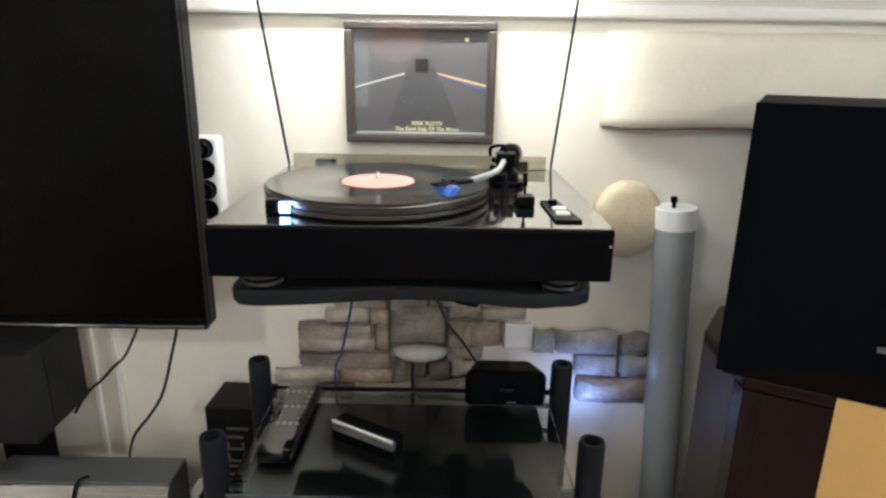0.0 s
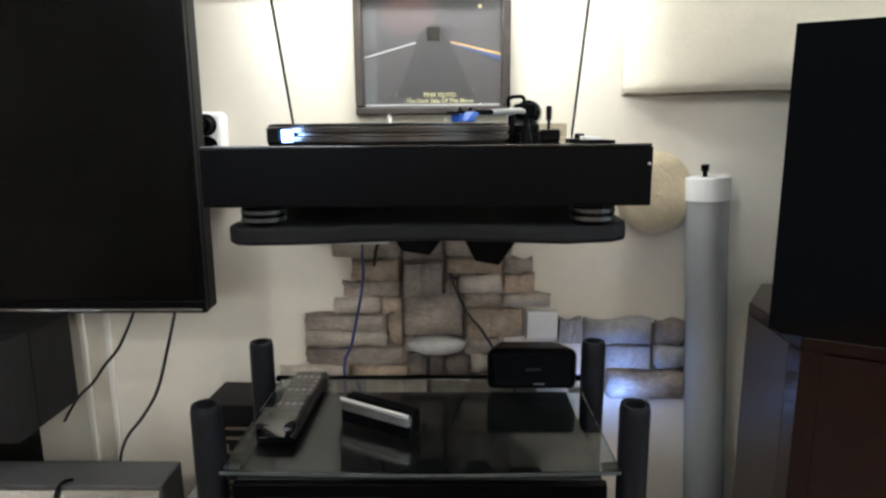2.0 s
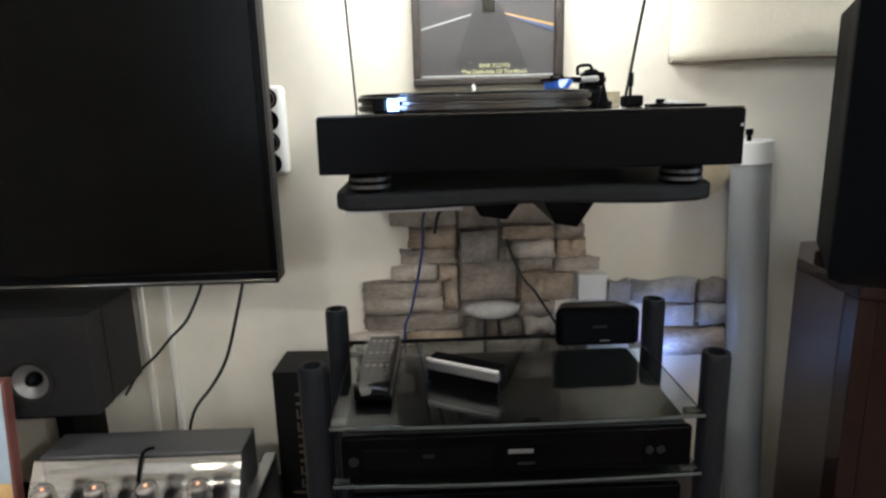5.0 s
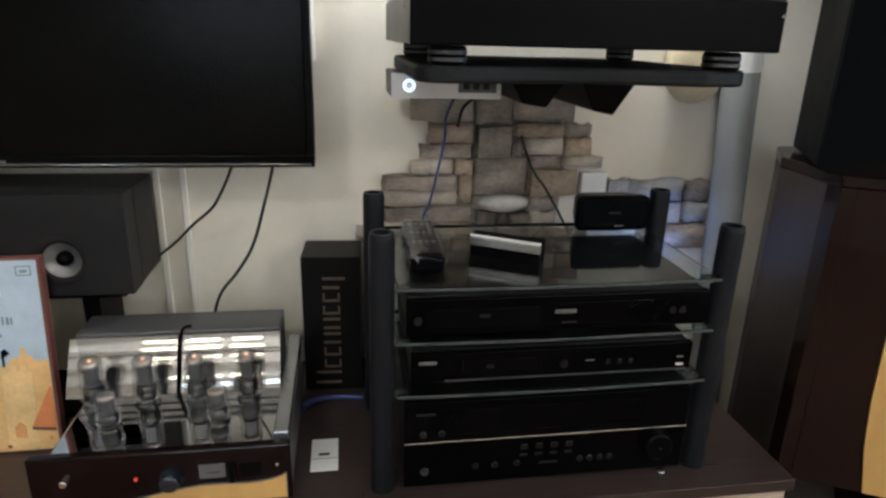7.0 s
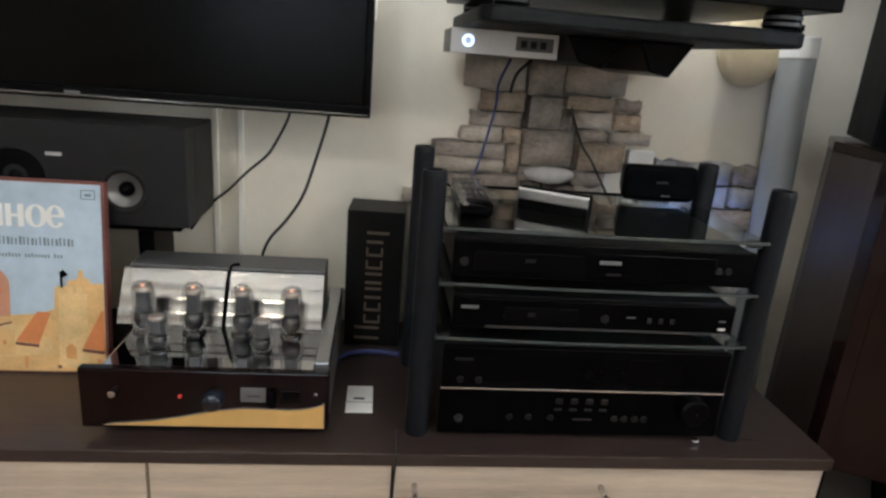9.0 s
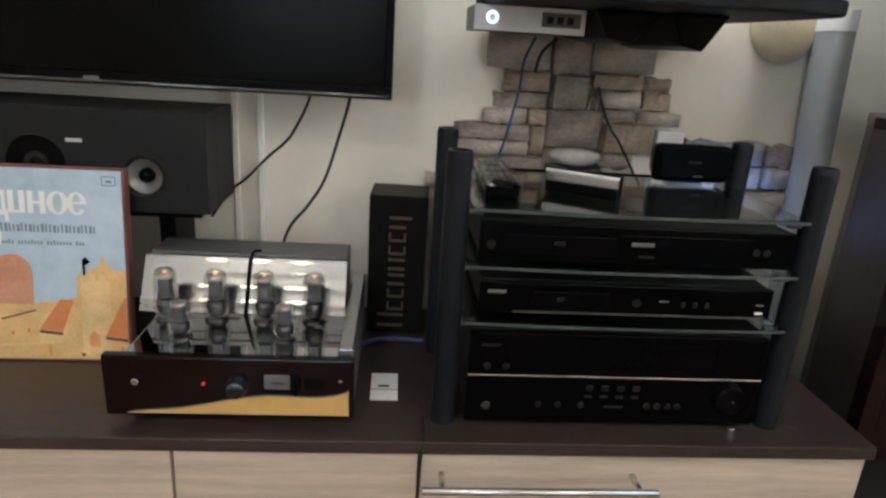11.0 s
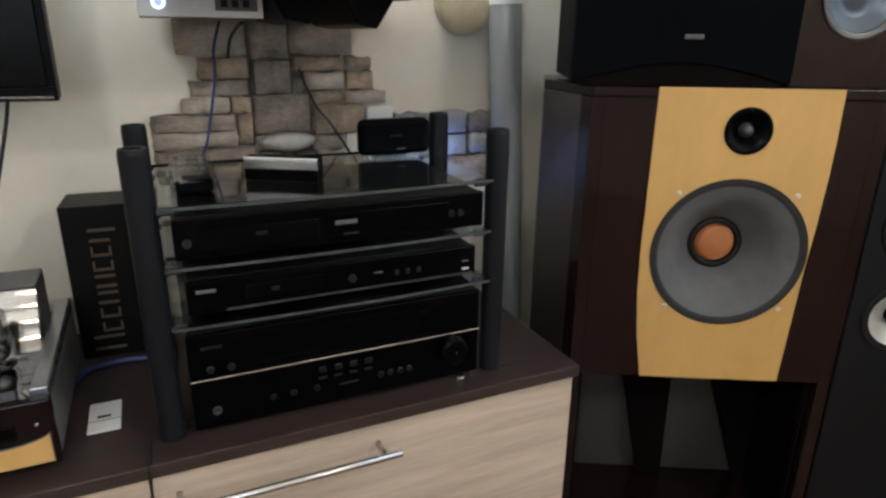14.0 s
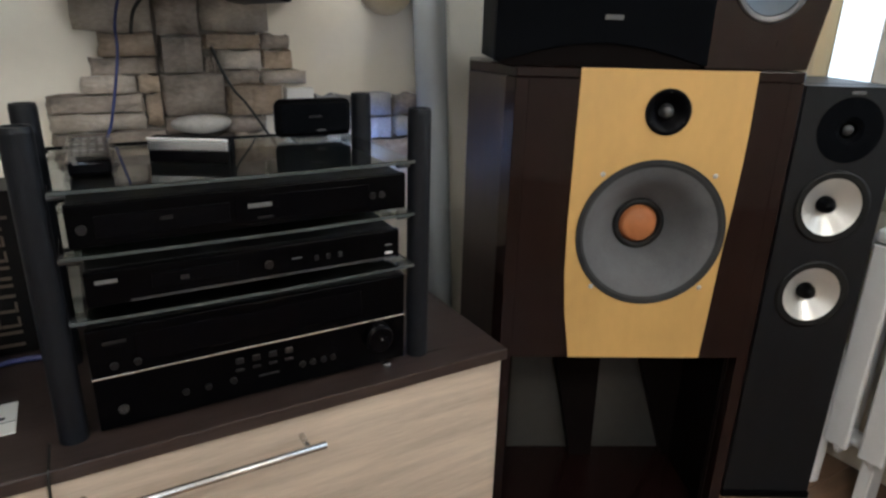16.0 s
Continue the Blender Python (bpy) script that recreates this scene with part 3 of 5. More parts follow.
    part("finger_lift", moved(slab([(-0.050, -0.0080), (-0.040, -0.0080), (-0.030, 0.001), (-0.038, 0.003)], -0.026, -0.0087, 0.001), hm), M_BLUE, head, "blue slanted stylus guard")
    part("lift_lever", join(block(0.134, 0.158, -0.104, -0.080, 0.0646, 0.079, 0.003), rod(0.0018, 0.022, 10, pose(0.146, -0.086, 0.078)), rod(0.0034, 0.017, 12, pose(0.146, -0.086, 0.090))), M_BLACK, t)
    part("arm_rest", lathe([(0.008, 0.0645), (0.007, 0.070), (0.0032, 0.086), (0.0016, 0.096), (0, 0.096)], 16, pose(0.124, -0.040, 0)), M_BLACK, t)
    key = part("gauge_plate", plate([(0.172, -0.181), (0.204, -0.181), (0.193, -0.072), (0.169, -0.072)], 0.0647, 0.0677, 0.0006), M_BLACK, t)
    for dy in (-0.152, -0.126):
        part("button", block(0.177, 0.194, dy - 0.006, dy + 0.006, 0.0678, 0.071, 0.001), M_WHITE, key, "white push button")
    part("knob", rod(0.006, 0.006, 16, pose(0.182, -0.095, 0.0678)), M_BLACK, key)
    # lid, hinged at the back and leaning over the platter
    lm = pose(0, 0.205, 0.068, 28, 0, 0)
    lid = part("lid", moved(block(-0.232, 0.226, -0.003, 0.0, 0, 0.395, 0.0006), lm), M_ACRYLIC, t, "clear acrylic dust cover")
    lid.visible_shadow = False
    rim = part("lid_rim", block(-0.224, 0.218, 0.196, 0.199, 0.0648, 0.087, 0.0008), M_RIM, t, "smoky lower rim of the cover")
    rim.visible_shadow = False
    for sx in (-0.2345, 0.2265):
        part("lid_edge", moved(block(sx, sx + 0.0022, -0.008, 0.0, 0, 0.395, 0.0004), lm), M_MATTBLACK, t, "dark shaded edge of the cover")
    for x in (-0.17, 0.17):
        part("hinge", join(block(x - 0.018, x + 0.018, 0.203, 0.215, 0.03, 0.07, 0.002), rod(0.006, 0.036, 12, pose(x - 0.018, 0.209, 0.070, 0, 90, 0))), M_BLACK, t)


turntable()


# ---- wall things ----
def television():
    t = thing("television", pose(-0.40, 1.01, 0.928), "large black flat television hung on the wall", "television")
    W, Hh = 0.97, 0.56
    part("body", block(-W, 0, 0.012, 0.05, 0.0, Hh, 0.004), M_BLACK, t)
    part("screen", block(-W + 0.012, -0.012, 0.004, 0.0115, 0.02, Hh - 0.012, 0.001), M_SCREEN, t, "switched-off black glass screen")
    for n, a in (("bezel", (-W, 0, 0.0, 0.0118, 0.0, 0.0195)), ("bezel", (-W, 0, 0.0, 0.0118, Hh - 0.0115, Hh)), ("bezel", (-W, -W + 0.0115, 0.0, 0.0118, 0.02, Hh - 0.012)), ("bezel", (-0.0115, 0, 0.0, 0.0118, 0.02, Hh - 0.012))):
        part(n, block(*a, 0.0015), M_BLACK, t)
    part("lip", rod(0.0045, W - 0.01, 12, pose(-W + 0.005, 0.0022, 0.0045, 0, 90, 0)), M_GLOSSBLACK, t, "rounded glossy lower lip", True)
    part("badge", block(-0.50, -0.475, -0.001, 0.0, 0.007, 0.013, 0.0004), M_PALEINK, t, "pale maker badge")
    part("standby_lamp", rod(0.0022, 0.001, 12, front(-0.487, 0.0, 0.003)), M_REDLED, t, "red standby lamp")
    part("wall_mount", block(-0.65, -0.3, 0.05, 0.158, 0.15, 0.40, 0.003), M_MATTBLACK, t)


television()


def picture():
    t = thing("framed_picture", pose(-0.04, 1.17, 1.237), "dark framed print of a prism with a light beam", "picture")
    w, h = 0.131, 0.206
    for a in ((-w, w, -0.028, -0.002, 0, 0.014), (-w, w, -0.028, -0.002, h - 0.014, h), (-w, -w + 0.014, -0.028, -0.002, 0.0142, h - 0.0142), (w - 0.014, w, -0.028, -0.002, 0.0142, h - 0.0142)):
        part("frame_rail", block(*a, 0.003), M_WOODFRAME, t)
    pr = part("print", block(-w + 0.0142, w - 0.0142, -0.012, -0.003, 0.0142, h - 0.0142), M_PRINT, t, "dark grey printed sheet")
    part("prism", slab([(-0.060, 0.03), (0.07, 0.03), (0.028, 0.125), (0.012, 0.148), (-0.010, 0.148), (-0.024, 0.125)], -0.0132, -0.0124), M_PRINTDARK, pr, "charcoal prism")
    part("prism_eye", block(-0.009, 0.013, -0.0145, -0.0135, 0.122, 0.144), M_GLOSSBLACK, pr, "small black square")
    part("moon_spot", lathe([(0.0036, 0), (0.0036, 0.0006), (0, 0.0006)], 20, front(0.080, -0.0128, 0.177)), M_MOON, pr, "small pale yellow disc")
    part("white_beam", slab([(-0.115, 0.094), (-0.028, 0.118), (-0.028, 0.121), (-0.115, 0.097)], -0.0138, -0.0134), M_SILVER, pr, "pale beam")
    part("amber_beam", slab([(0.030, 0.119), (0.115, 0.098), (0.115, 0.102), (0.030, 0.1215)], -0.0138, -0.0134), M_GOLDPLY, pr, "amber beam")
    part("blue_beam", slab([(0.034, 0.1165), (0.115, 0.089), (0.115, 0.0975), (0.032, 0.1185)], -0.0138, -0.0134), M_PRINTBLUE, pr, "blue beam")
    part("mount_line", block(-w + 0.016, w - 0.016, -0.0138, -0.0126, 0.0155, 0.0185), M_SILVER, pr, "pale silver line")
    words("lettering", "PINK FLOYD", 0.0098, M_YELLOWINK, pr, front(0.012, -0.0132, 0.0335), bold=0.0002)
    words("lettering", "The Dark Side Of The Moon", 0.0098, M_YELLOWINK, pr, front(0.012, -0.0132, 0.0235), bold=0.0002)
    g = part("glazing", block(-w + 0.0142, w - 0.0142, -0.0185, -0.0165, 0.0142, h - 0.0142), M_PICGLASS, t)
    g.visible_shadow = False


picture()


def power_strip():
    t = thing("power_strip", pose(-0.425, 1.168, 1.09), "white four-way mains socket strip on the wall", "power strip")
    part("housing", block(-0.027, 0.027, -0.034, 0, 0, 0.155, 0.009, 3), M_WHITE, t)
    for k in range(4):
        z = 0.022 + k * 0.037
        s = part("socket", lathe([(0.0182, 0.0), (0.0182, 0.002), (0.0172, 0.0022), (0.0165, 0.0006), (0, 0.0006)], 24, front(0, -0.034, z)), M_MATTBLACK, t, "dark socket well")
    for z in (0.133, 0.059):
        part("plug", join(rod(0.015, 0.018, 20, front(0, -0.034, z)), rod(0.007, 0.014, 14, front(0, -0.05, z))), M_BLACK, t, "black mains plug")


power_strip()


def soft_panel():
    t = thing("acoustic_panel", pose(0.60, 1.168, 1.352), "cream padded acoustic panel on the wall", "panel")
    bm = block(-0.315, 0.315, -0.036, 0, -0.082, 0.082, 0.0)
    bmesh.ops.subdivide_edges(bm, edges=bm.edges[:], cuts=7, use_grid_fill=True)
    for v in bm.verts:
        fx = max(0, abs(v.co.x) - 0.22) / 0.095
        fz = max(0, abs(v.co.z) - 0.03) / 0.052
        if v.co.y < -0.001:
            v.co.y += 0.030 * max(fx * fx, 0.75 * fz * fz if v.co.z > 0 else 0.25 * fz * fz)
        v.co.z += 0.002 * math.sin(v.co.x * 23)
    part("cover", bm, M_PILLOW, t, smooth=True)
    # thin dark brown line along the panel's lower edge
    part("lower_line", cord([(-0.312, -0.006, -0.082), (-0.25, -0.024, -0.0845), (-0.1, -0.030, -0.0805), (0.1, -0.030, -0.0835), (0.25, -0.024, -0.0825), (0.312, -0.006, -0.082)], 0.0022, 6, 8), M_LOWERLINE, t, "dark brown line along the lower edge", True)


soft_panel()


def felt_disc():
    t = thing("felt_pad", pose(0.346, 1.168, 1.100), "round cream felt pad on the wall", "pad")
    bm = lathe([(0, 0.034), (0.045, 0.033), (0.060, 0.028), (0.066, 0.018), (0.066, 0.0), (0, 0)], 40, FACE)
    for v in bm.verts:
        v.co.z *= 1.10
        v.co.x *= 0.97
    part("disc", bm, M_FELT, t, smooth=True)
    part("pin", lathe([(0, 0.037), (0.003, 0.036), (0.004, 0.032), (0, 0.031)], 12, FACE), M_FELT, t)


felt_disc()


def lamp_tube():
    lean = math.degrees(math.atan(0.055))
    t = thing("tube_lamp", pose(0.494, 1.132, LOW + 0.003, 0, -lean, 0), "tall pale grey acrylic tube with a white cap", "tube")
    h = (1.128 - LOW) / math.cos(radians(lean))
    part("tube", lathe([(0.0, 0.0), (0.033, 0.0), (0.035, 0.004), (0.035, h - 0.04), (0.0, h - 0.04)], 36), M_TUBEGREY, t, smooth=False)
    part("cap", lathe([(0.0, h - 0.0398), (0.0368, h - 0.0398), (0.0368, h - 0.002), (0.035, h), (0, h)], 36), M_WHITE, t, "white plastic cap")
    part("knob", join(rod(0.004, 0.012, 12, pose(-0.008, -0.008, h)), rod(0.0065, 0.011, 14, pose(-0.008, -0.008, h + 0.01))), M_BLACK, t, "black knob")


lamp_tube()


def added_globe_lamp(x, y, z, r, pole):
    t = thing("added_globe_lamp", pose(x, y, z), "added unseen globe lamp glowing across the room", "lamp", "globe lamps")
    g = part("globe", lathe([(0.02, -r * 0.98)] + [(r * math.cos(a), r * math.sin(a)) for a in [radians(-75 + 15 * k) for k in range(11)]] + [(0, r)], 32), M_LAMPGLASS, t, smooth=True)
    g.visible_shadow = False
    if pole < 0:
        part("pole", rod(0.012, -pole - r, 16, pose(0, 0, pole + 0.02)), M_STEEL, t)
        part("base", rod(0.14, 0.02, 32, pose(0, 0, pole)), M_STEEL, t)
    else:
        part("cord", rod(0.005, pole - r, 10, pose(0, 0, r)), M_CABLE, t)


# globes out of view, added where the room light and its reflections come from
for x in (-1.32, -1.10, -0.88):
    added_globe_lamp(x, -0.95, 2.16, 0.085, 0.34)
added_globe_lamp(1.15, -1.50, 2.0, 0.12, 0.5)


def strip_lamp():
    t = thing("strip_lamp", pose(-0.05, 1.02, 1.603), "slim white strip lamp over the turntable", "lamp")
    part("housing", block(-0.25, 0.25, -0.03, 0.03, 0.004, 0.03, 0.004), M_WHITE, t)
    # unseen end plates, added to cut the light that spreads sideways
    for x, d in ((-0.25, 0.085), (0.244, 0.125)):
        part("spread_blocker", block(x, x + 0.006, -0.03, 0.06, -d, 0.0035, 0.001), M_WHITE, t)
    part("arm", block(-0.01, 0.01, 0.031, 0.147, 0.012, 0.022, 0.002), M_WHITE, t)


strip_lamp()


# ---- glass rack and its components ----
def glass_rack():
    t = thing("glass_rack", pose(-0.048, 0.86, TOP), "black four-post rack with smoked glass shelves", "rack")
    for x in (-0.256, 0.256):
        for y in (-0.113, 0.113):
            p = part("post", lathe([(0, 0), (0.018, 0), (0.018, 0.404), (0.0165, 0.411), (0.012, 0.411), (0.012, 0.395), (0, 0.395)], 28, pose(x, y, 0)), M_POST, t, smooth=False)
            for z in (0.333, 0.252, 0.168):
                part("shelf_pin", rod(0.005, 0.026, 12, pose(x * 0.955, y, z - 0.006, 0, 90 if x < 0 else -90, 0)), M_DOME, p)
    for z in (0.333, 0.252, 0.168):
        pts = []
        for k in range(17):
            x = -0.236 + 0.472 * k / 16
            pts.append((x, -0.138 - 0.006 * math.cos(x / 0.236 * 1.5)))
        pts += [(0.236, 0.14), (-0.236, 0.14)]
        part("shelf", plate(pts, z, z + 0.006, 0.0008), M_SHELFGLASS, t, "smoked glass shelf")
        rim = [(x, y - 0.0004) for x, y in pts[:17]] + [(x, y + 0.0006) for x, y in pts[16::-1]]
        part("ground_edge", plate(rim, z + 0.001, z + 0.005), M_EDGE, t, "pale ground front edge of the glass")
        part("cross_rail", rod(0.005, 0.49, 12, pose(-0.245, 0.1465, z + 0.004, 0, 90, 0)), M_BLACK, t)


glass_rack()


def hifi_box(name, x0, x1, z0, z1, label, category, y0=0.712, depth=0.26):
    t = thing(name, pose((x0 + x1) / 2, y0, z0), label, category)
    w, h = (x1 - x0) / 2, z1 - z0
    part("case", block(-w + 0.003, w - 0.003, 0.0125, depth, 0.008, h, 0.002), M_CASE, t)
    part("fascia", block(-w, w, 0.0, 0.012, 0.007, h, 0.002), M_HIFI, t)
    for x in (-w + 0.04, w - 0.04):
        for y in (0.03, depth - 0.03):
            part("foot", rod(0.012, 0.0078, 16, pose(x, y, 0)), M_RUBBER, t)
    return t, w, h


def dvd_player():
    t, w, h = hifi_box("dvd_player", -0.272, 0.174, 0.741, 0.802, "black disc player on a glass shelf", "disc player", y0=0.724)
    part("tray_door", block(-w + 0.03, -0.035, -0.0015, -0.0003, 0.018, 0.045, 0.001), M_BLACK, t)
    part("display_window", block(-0.028, w - 0.06, -0.0012, -0.0003, 0.014, 0.05, 0.0008), M_WINDOW, t)
    part("maker_badge", block(-0.012, 0.020, -0.0025, -0.0014, 0.034, 0.040, 0.0004), M_PALEINK, t, "pale maker badge")
    part("print_mark", block(0.0, 0.022, -0.002, -0.0013, 0.018, 0.021), M_BUTTON, t)
    for x in (w - 0.055, w - 0.04):
        part("button", rod(0.005, 0.003, 14, front(x, -0.0003, 0.032)), M_DIMMARK, t)
    part("print_mark", block(-0.12, -0.105, -0.0022, -0.0016, 0.032, 0.037), M_BUTTON, t)
    part("power_button", rod(0.006, 0.003, 16, front(-w + 0.016, -0.0003, 0.03)), M_DIMMARK, t)


def cd_player():
    t, w, h = hifi_box("cd_player", -0.264, 0.170, 0.657, 0.711, "black compact disc player with silver trim", "disc player", y0=0.738)
    part("maker_badge", block(-w + 0.012, -w + 0.038, -0.0016, -0.0003, 0.0375, 0.0425, 0.0004), M_PALEINK, t, "pale maker badge")
    part("tray_door", block(-0.14, -0.03, -0.0015, -0.0003, 0.022, 0.042, 0.001), M_BLACK, t)
    part("trim_line", block(-w + 0.050, w - 0.006, -0.002, -0.0003, 0.0085, 0.0115, 0.0004), M_DOME, t, "dull silver trim line")
    for x in (0.082, 0.100, 0.118):
        part("button", block(x - 0.003, x + 0.003, -0.003, -0.0003, 0.024, 0.032, 0.001), M_DIMMARK, t)
    part("display_mark", block(0.046, 0.060, -0.0012, -0.0003, 0.031, 0.033), M_PALEINK, t)
    part("print_mark", block(-0.105, -0.094, -0.0022, -0.0016, 0.028, 0.034), M_BUTTON, t)
    part("button", block(0.192, 0.204, -0.003, -0.0003, 0.0165, 0.020, 0.001), M_WHITE, t, "bright silver button")
    part("button", block(0.192, 0.203, -0.003, -0.0003, 0.030, 0.032, 0.0008), M_PALEINK, t, "silver button")
    part("dial", rod(0.006, 0.004, 18, front(0.012, -0.0003, 0.029)), M_DIMMARK, t)


def receiver():
    t, w, h = hifi_box("av_receiver", -0.273, 0.176, TOP + 0.001, 0.636, "black home cinema receiver with a volume knob", "receiver", y0=0.731, depth=0.27)
    part("trim_line", block(-w, w, -0.003, -0.0003, 0.0838, 0.0868, 0.0006), M_STEEL, t, "bright steel line")
    part("display_window", block(-w + 0.055, w - 0.075, -0.0012, -0.0003, 0.098, 0.140, 0.0008), M_WINDOW, t)
    part("maker_badge", block(-w + 0.018, -w + 0.046, -0.0016, -0.0003, 0.131, 0.135, 0.0004), M_BUTTON, t, "grey maker badge")
    part("volume_knob", lathe([(0.024, 0.0), (0.023, 0.016), (0.020, 0.019), (0, 0.019)], 36, front(0.174, -0.0003, 0.058)), M_BLACK, t, smooth=False)
    part("knob_mark", lathe([(0.0016, 0), (0.0016, 0.0006), (0, 0.0006)], 10, front(0.176, -0.0195, 0.058)), M_PALEINK, t)
    for k in range(4):
        part("scene_button", block(-0.045 + k * 0.024, -0.034 + k * 0.024, -0.003, -0.0003, 0.062, 0.071, 0.001), M_DIMMARK, t)
        part("scene_button", block(-0.046 + k * 0.024, -0.034 + k * 0.024, -0.003, -0.0003, 0.050, 0.054, 0.001), M_DIMMARK, t)
    part("button_row", block(-0.014, 0.016, -0.0025, -0.0003, 0.0335, 0.0365, 0.0008), M_BUTTON, t)
    for x in (-0.115, -0.085, 0.052, 0.068, 0.085, 0.100, -0.05):
        part("button", rod(0.0048, 0.004, 16, front(x, -0.0003, 0.038)), M_DIMMARK, t)
    part("headphone_jack", lathe([(0.0065, 0), (0.0065, 0.003), (0.0035, 0.003), (0.0035, 0.0), (0, 0)], 20, front(-w + 0.031, -0.0003, 0.034)), M_DOME, t)
    for x in (-w + 0.028, -w + 0.056):
        part("button", rod(0.005, 0.004, 16, front(x, -0.0003, 0.100)), M_DIMMARK, t)
    part("foot_ring", rod(0.007, 0.006, 18, pose(w - 0.035, -0.006, 0.0005)), M_STEEL, t)


dvd_player()
cd_player()
receiver()

GT = TOP + 0.3392


def remote_in_bag():
    t = thing("remote_control", pose(-0.232, 0.885, GT, 0, 0, -2), "black remote control in clear plastic film on glass", "remote control")
    body = part("body", block(-0.025, 0.025, -0.10, 0.10, 0.001, 0.019, 0.004, 3), M_BLACK, t)
    for r in range(9):
        for c in range(4):
            x, y = -0.015 + c * 0.010, -0.055 + r * 0.016
            part("key", block(x - 0.0032, x + 0.0032, y - 0.004, y + 0.004, 0.0192, 0.0207, 0.0006), M_KEYS if (r % 3 == 2 or (c == 3 and r > 4)) else M_BUTTON, body)
    bm = bmesh.new()
    n, rings = 18, []
    for j in range(15):
        y = -0.118 + 0.236 * j / 14
        g = 1.0 if 0 < j < 14 else 0.85
        ring = []
        for k in range(n):
            a = 2 * math.pi * k / n
            r = 1 + 0.06 * math.sin(3 * a + j * 1.7) + 0.05 * math.sin(7 * a + j * 0.9)
            ring.append(bm.verts.new((0.030 * g * r * math.copysign(abs(math.cos(a)) ** 0.5, math.cos(a)), y + 0.003 * math.sin(k * 2.1), max(0.0003, 0.013 + 0.0125 * (1 if 0 < j < 14 else 0.5) * r * math.copysign(abs(math.sin(a)) ** 0.5, math.sin(a))))))
        rings.append(ring)
    for a, b in zip(rings, rings[1:]):
        for k in range(n):
            bm.faces.new((a[k], a[(k + 1) % n], b[(k + 1) % n], b[k]))
    film = part("plastic_film", bm, M_BAG, t, "crinkled clear plastic film", True)
    film.visible_shadow = False


def silver_player():
    ang = math.degrees(math.atan2(0.793 - 0.85, 0.096))
    t = thing("media_player", pose(-0.114, 0.8215, GT, 0, 0, ang), "small black media player with silver front edge", "media player")
    part("case", block(-0.056, 0.056, 0.0122, 0.030, 0.0, 0.0335, 0.002), M_MATTBLACK, t)
    part("front_trim", block(-0.056, 0.056, 0.0, 0.0118, 0.0165, 0.0315, 0.002), M_GREYSTEEL, t, "brushed silver front strip")
    # white stands in for the bright reflection along the top edge
    part("top_edge", block(-0.056, 0.056, 0.0, 0.0032, 0.0317, 0.0345, 0.0008), M_WHITE, t, "top edge with its bright reflection coloured white")
    part("lower_front", block(-0.055, 0.055, 0.001, 0.0118, 0.0, 0.0163, 0.001), M_BLACK, t)


def dock_speaker():
    t = thing("satellite_speaker", pose(0.111, 0.942, GT), "small black satellite loudspeaker with rounded corners", "loudspeaker")
    bm = block(-0.070, 0.070, 0.0, 0.070, 0.0025, 0.0695)
    for v in bm.verts:
        if v.co.y > 0.03:
            v.co.x *= 0.70
            v.co.z = 0.036 + (v.co.z - 0.036) * 0.70
    bmesh.ops.bevel(bm, geom=bm.edges[:], offset=0.012, segments=4, affect="EDGES", profile=0.5)
    part("cabinet", bm, M_HIFI, t)
    part("grille", block(-0.058, 0.058, -0.002, 0.004, 0.012, 0.061, 0.0018), M_CLOTH, t)
    part("stand", block(-0.03, 0.03, 0.018, 0.05, 0.0, 0.0062, 0.002), M_BLACK, t)
    part("mark", block(-0.010, 0.012, -0.0035, -0.0022, 0.037, 0.040), M_BUTTON, t)
    part("mark", block(0.002, 0.018, -0.0035, -0.0022, 0.0145, 0.0165), M_PALEINK, t)


remote_in_bag()
silver_player()
dock_speaker()


def phono_box():
    t = thing("phono_preamplifier", pose(-0.188, 0.951, 1.0490), "small silver preamplifier hung under the shelf", "preamplifier")
    part("case", block(-0.087, 0.087, 0.004, 0.14, 0, 0.0385, 0.002), M_BLACK, t)
    part("fascia", block(-0.088, 0.088, 0.0, 0.0038, 0.0, 0.0385, 0.001), M_SILVER, t, "silver front plate")
    part("lamp_ring", lathe([(0.0060, 0), (0.0095, 0), (0.0095, 0.002), (0.0060, 0.002)], 24, front(-0.060, -0.0002, 0.02)), M_BLUELED, t, "glowing blue-white ring")
    part("display", block(0.018, 0.080, -0.001, -0.0002, 0.010, 0.032, 0.0006), M_COVER, t)
    for k in range(3):
        part("digit", block(0.026 + k * 0.016, 0.036 + k * 0.016, -0.0016, -0.0011, 0.015, 0.026), M_DARKGREY, t)


phono_box()


# ---- things on the cabinet ----
def carton():
    t = thing("bottle_carton", pose(-0.378, 1.092, TOP, 0, 0, -3), "tall black drink carton with gold lettering", "carton")
    part("box", block(-0.054, 0.054, -0.05, 0.05, 0, 0.274, 0.0015), M_CARTON, t)
    z = 0.014
    for kind in "Tssnnssp":
        top, low = (-0.0335, 0.0255) if kind == "T" else (-0.016, 0.0255) if kind == "p" else (-0.016, 0.0153)
        base = 0.0153
        wide = 0.030 if kind == "T" else 0.0215 if kind == "s" else 0.026
        strokes = [(top, base, z, z + 0.0055), (top, low if kind == "p" else base, z + wide - 0.0080, z + wide - 0.0028)]
        if kind == "s":
            strokes = [(top, top + 0.0035, z, z + wide - 0.004), (base - 0.0035, base, z, z + wide - 0.004), (top + 0.0045, base - 0.0045, z, z + 0.0050)]
        for x0, x1, z0, z1 in strokes:
            part("lettering_bar", block(x0, x1, -0.0508, -0.0503, z0, z1), M_GOLDINK, t)
        z += wide + 0.0042


carton()


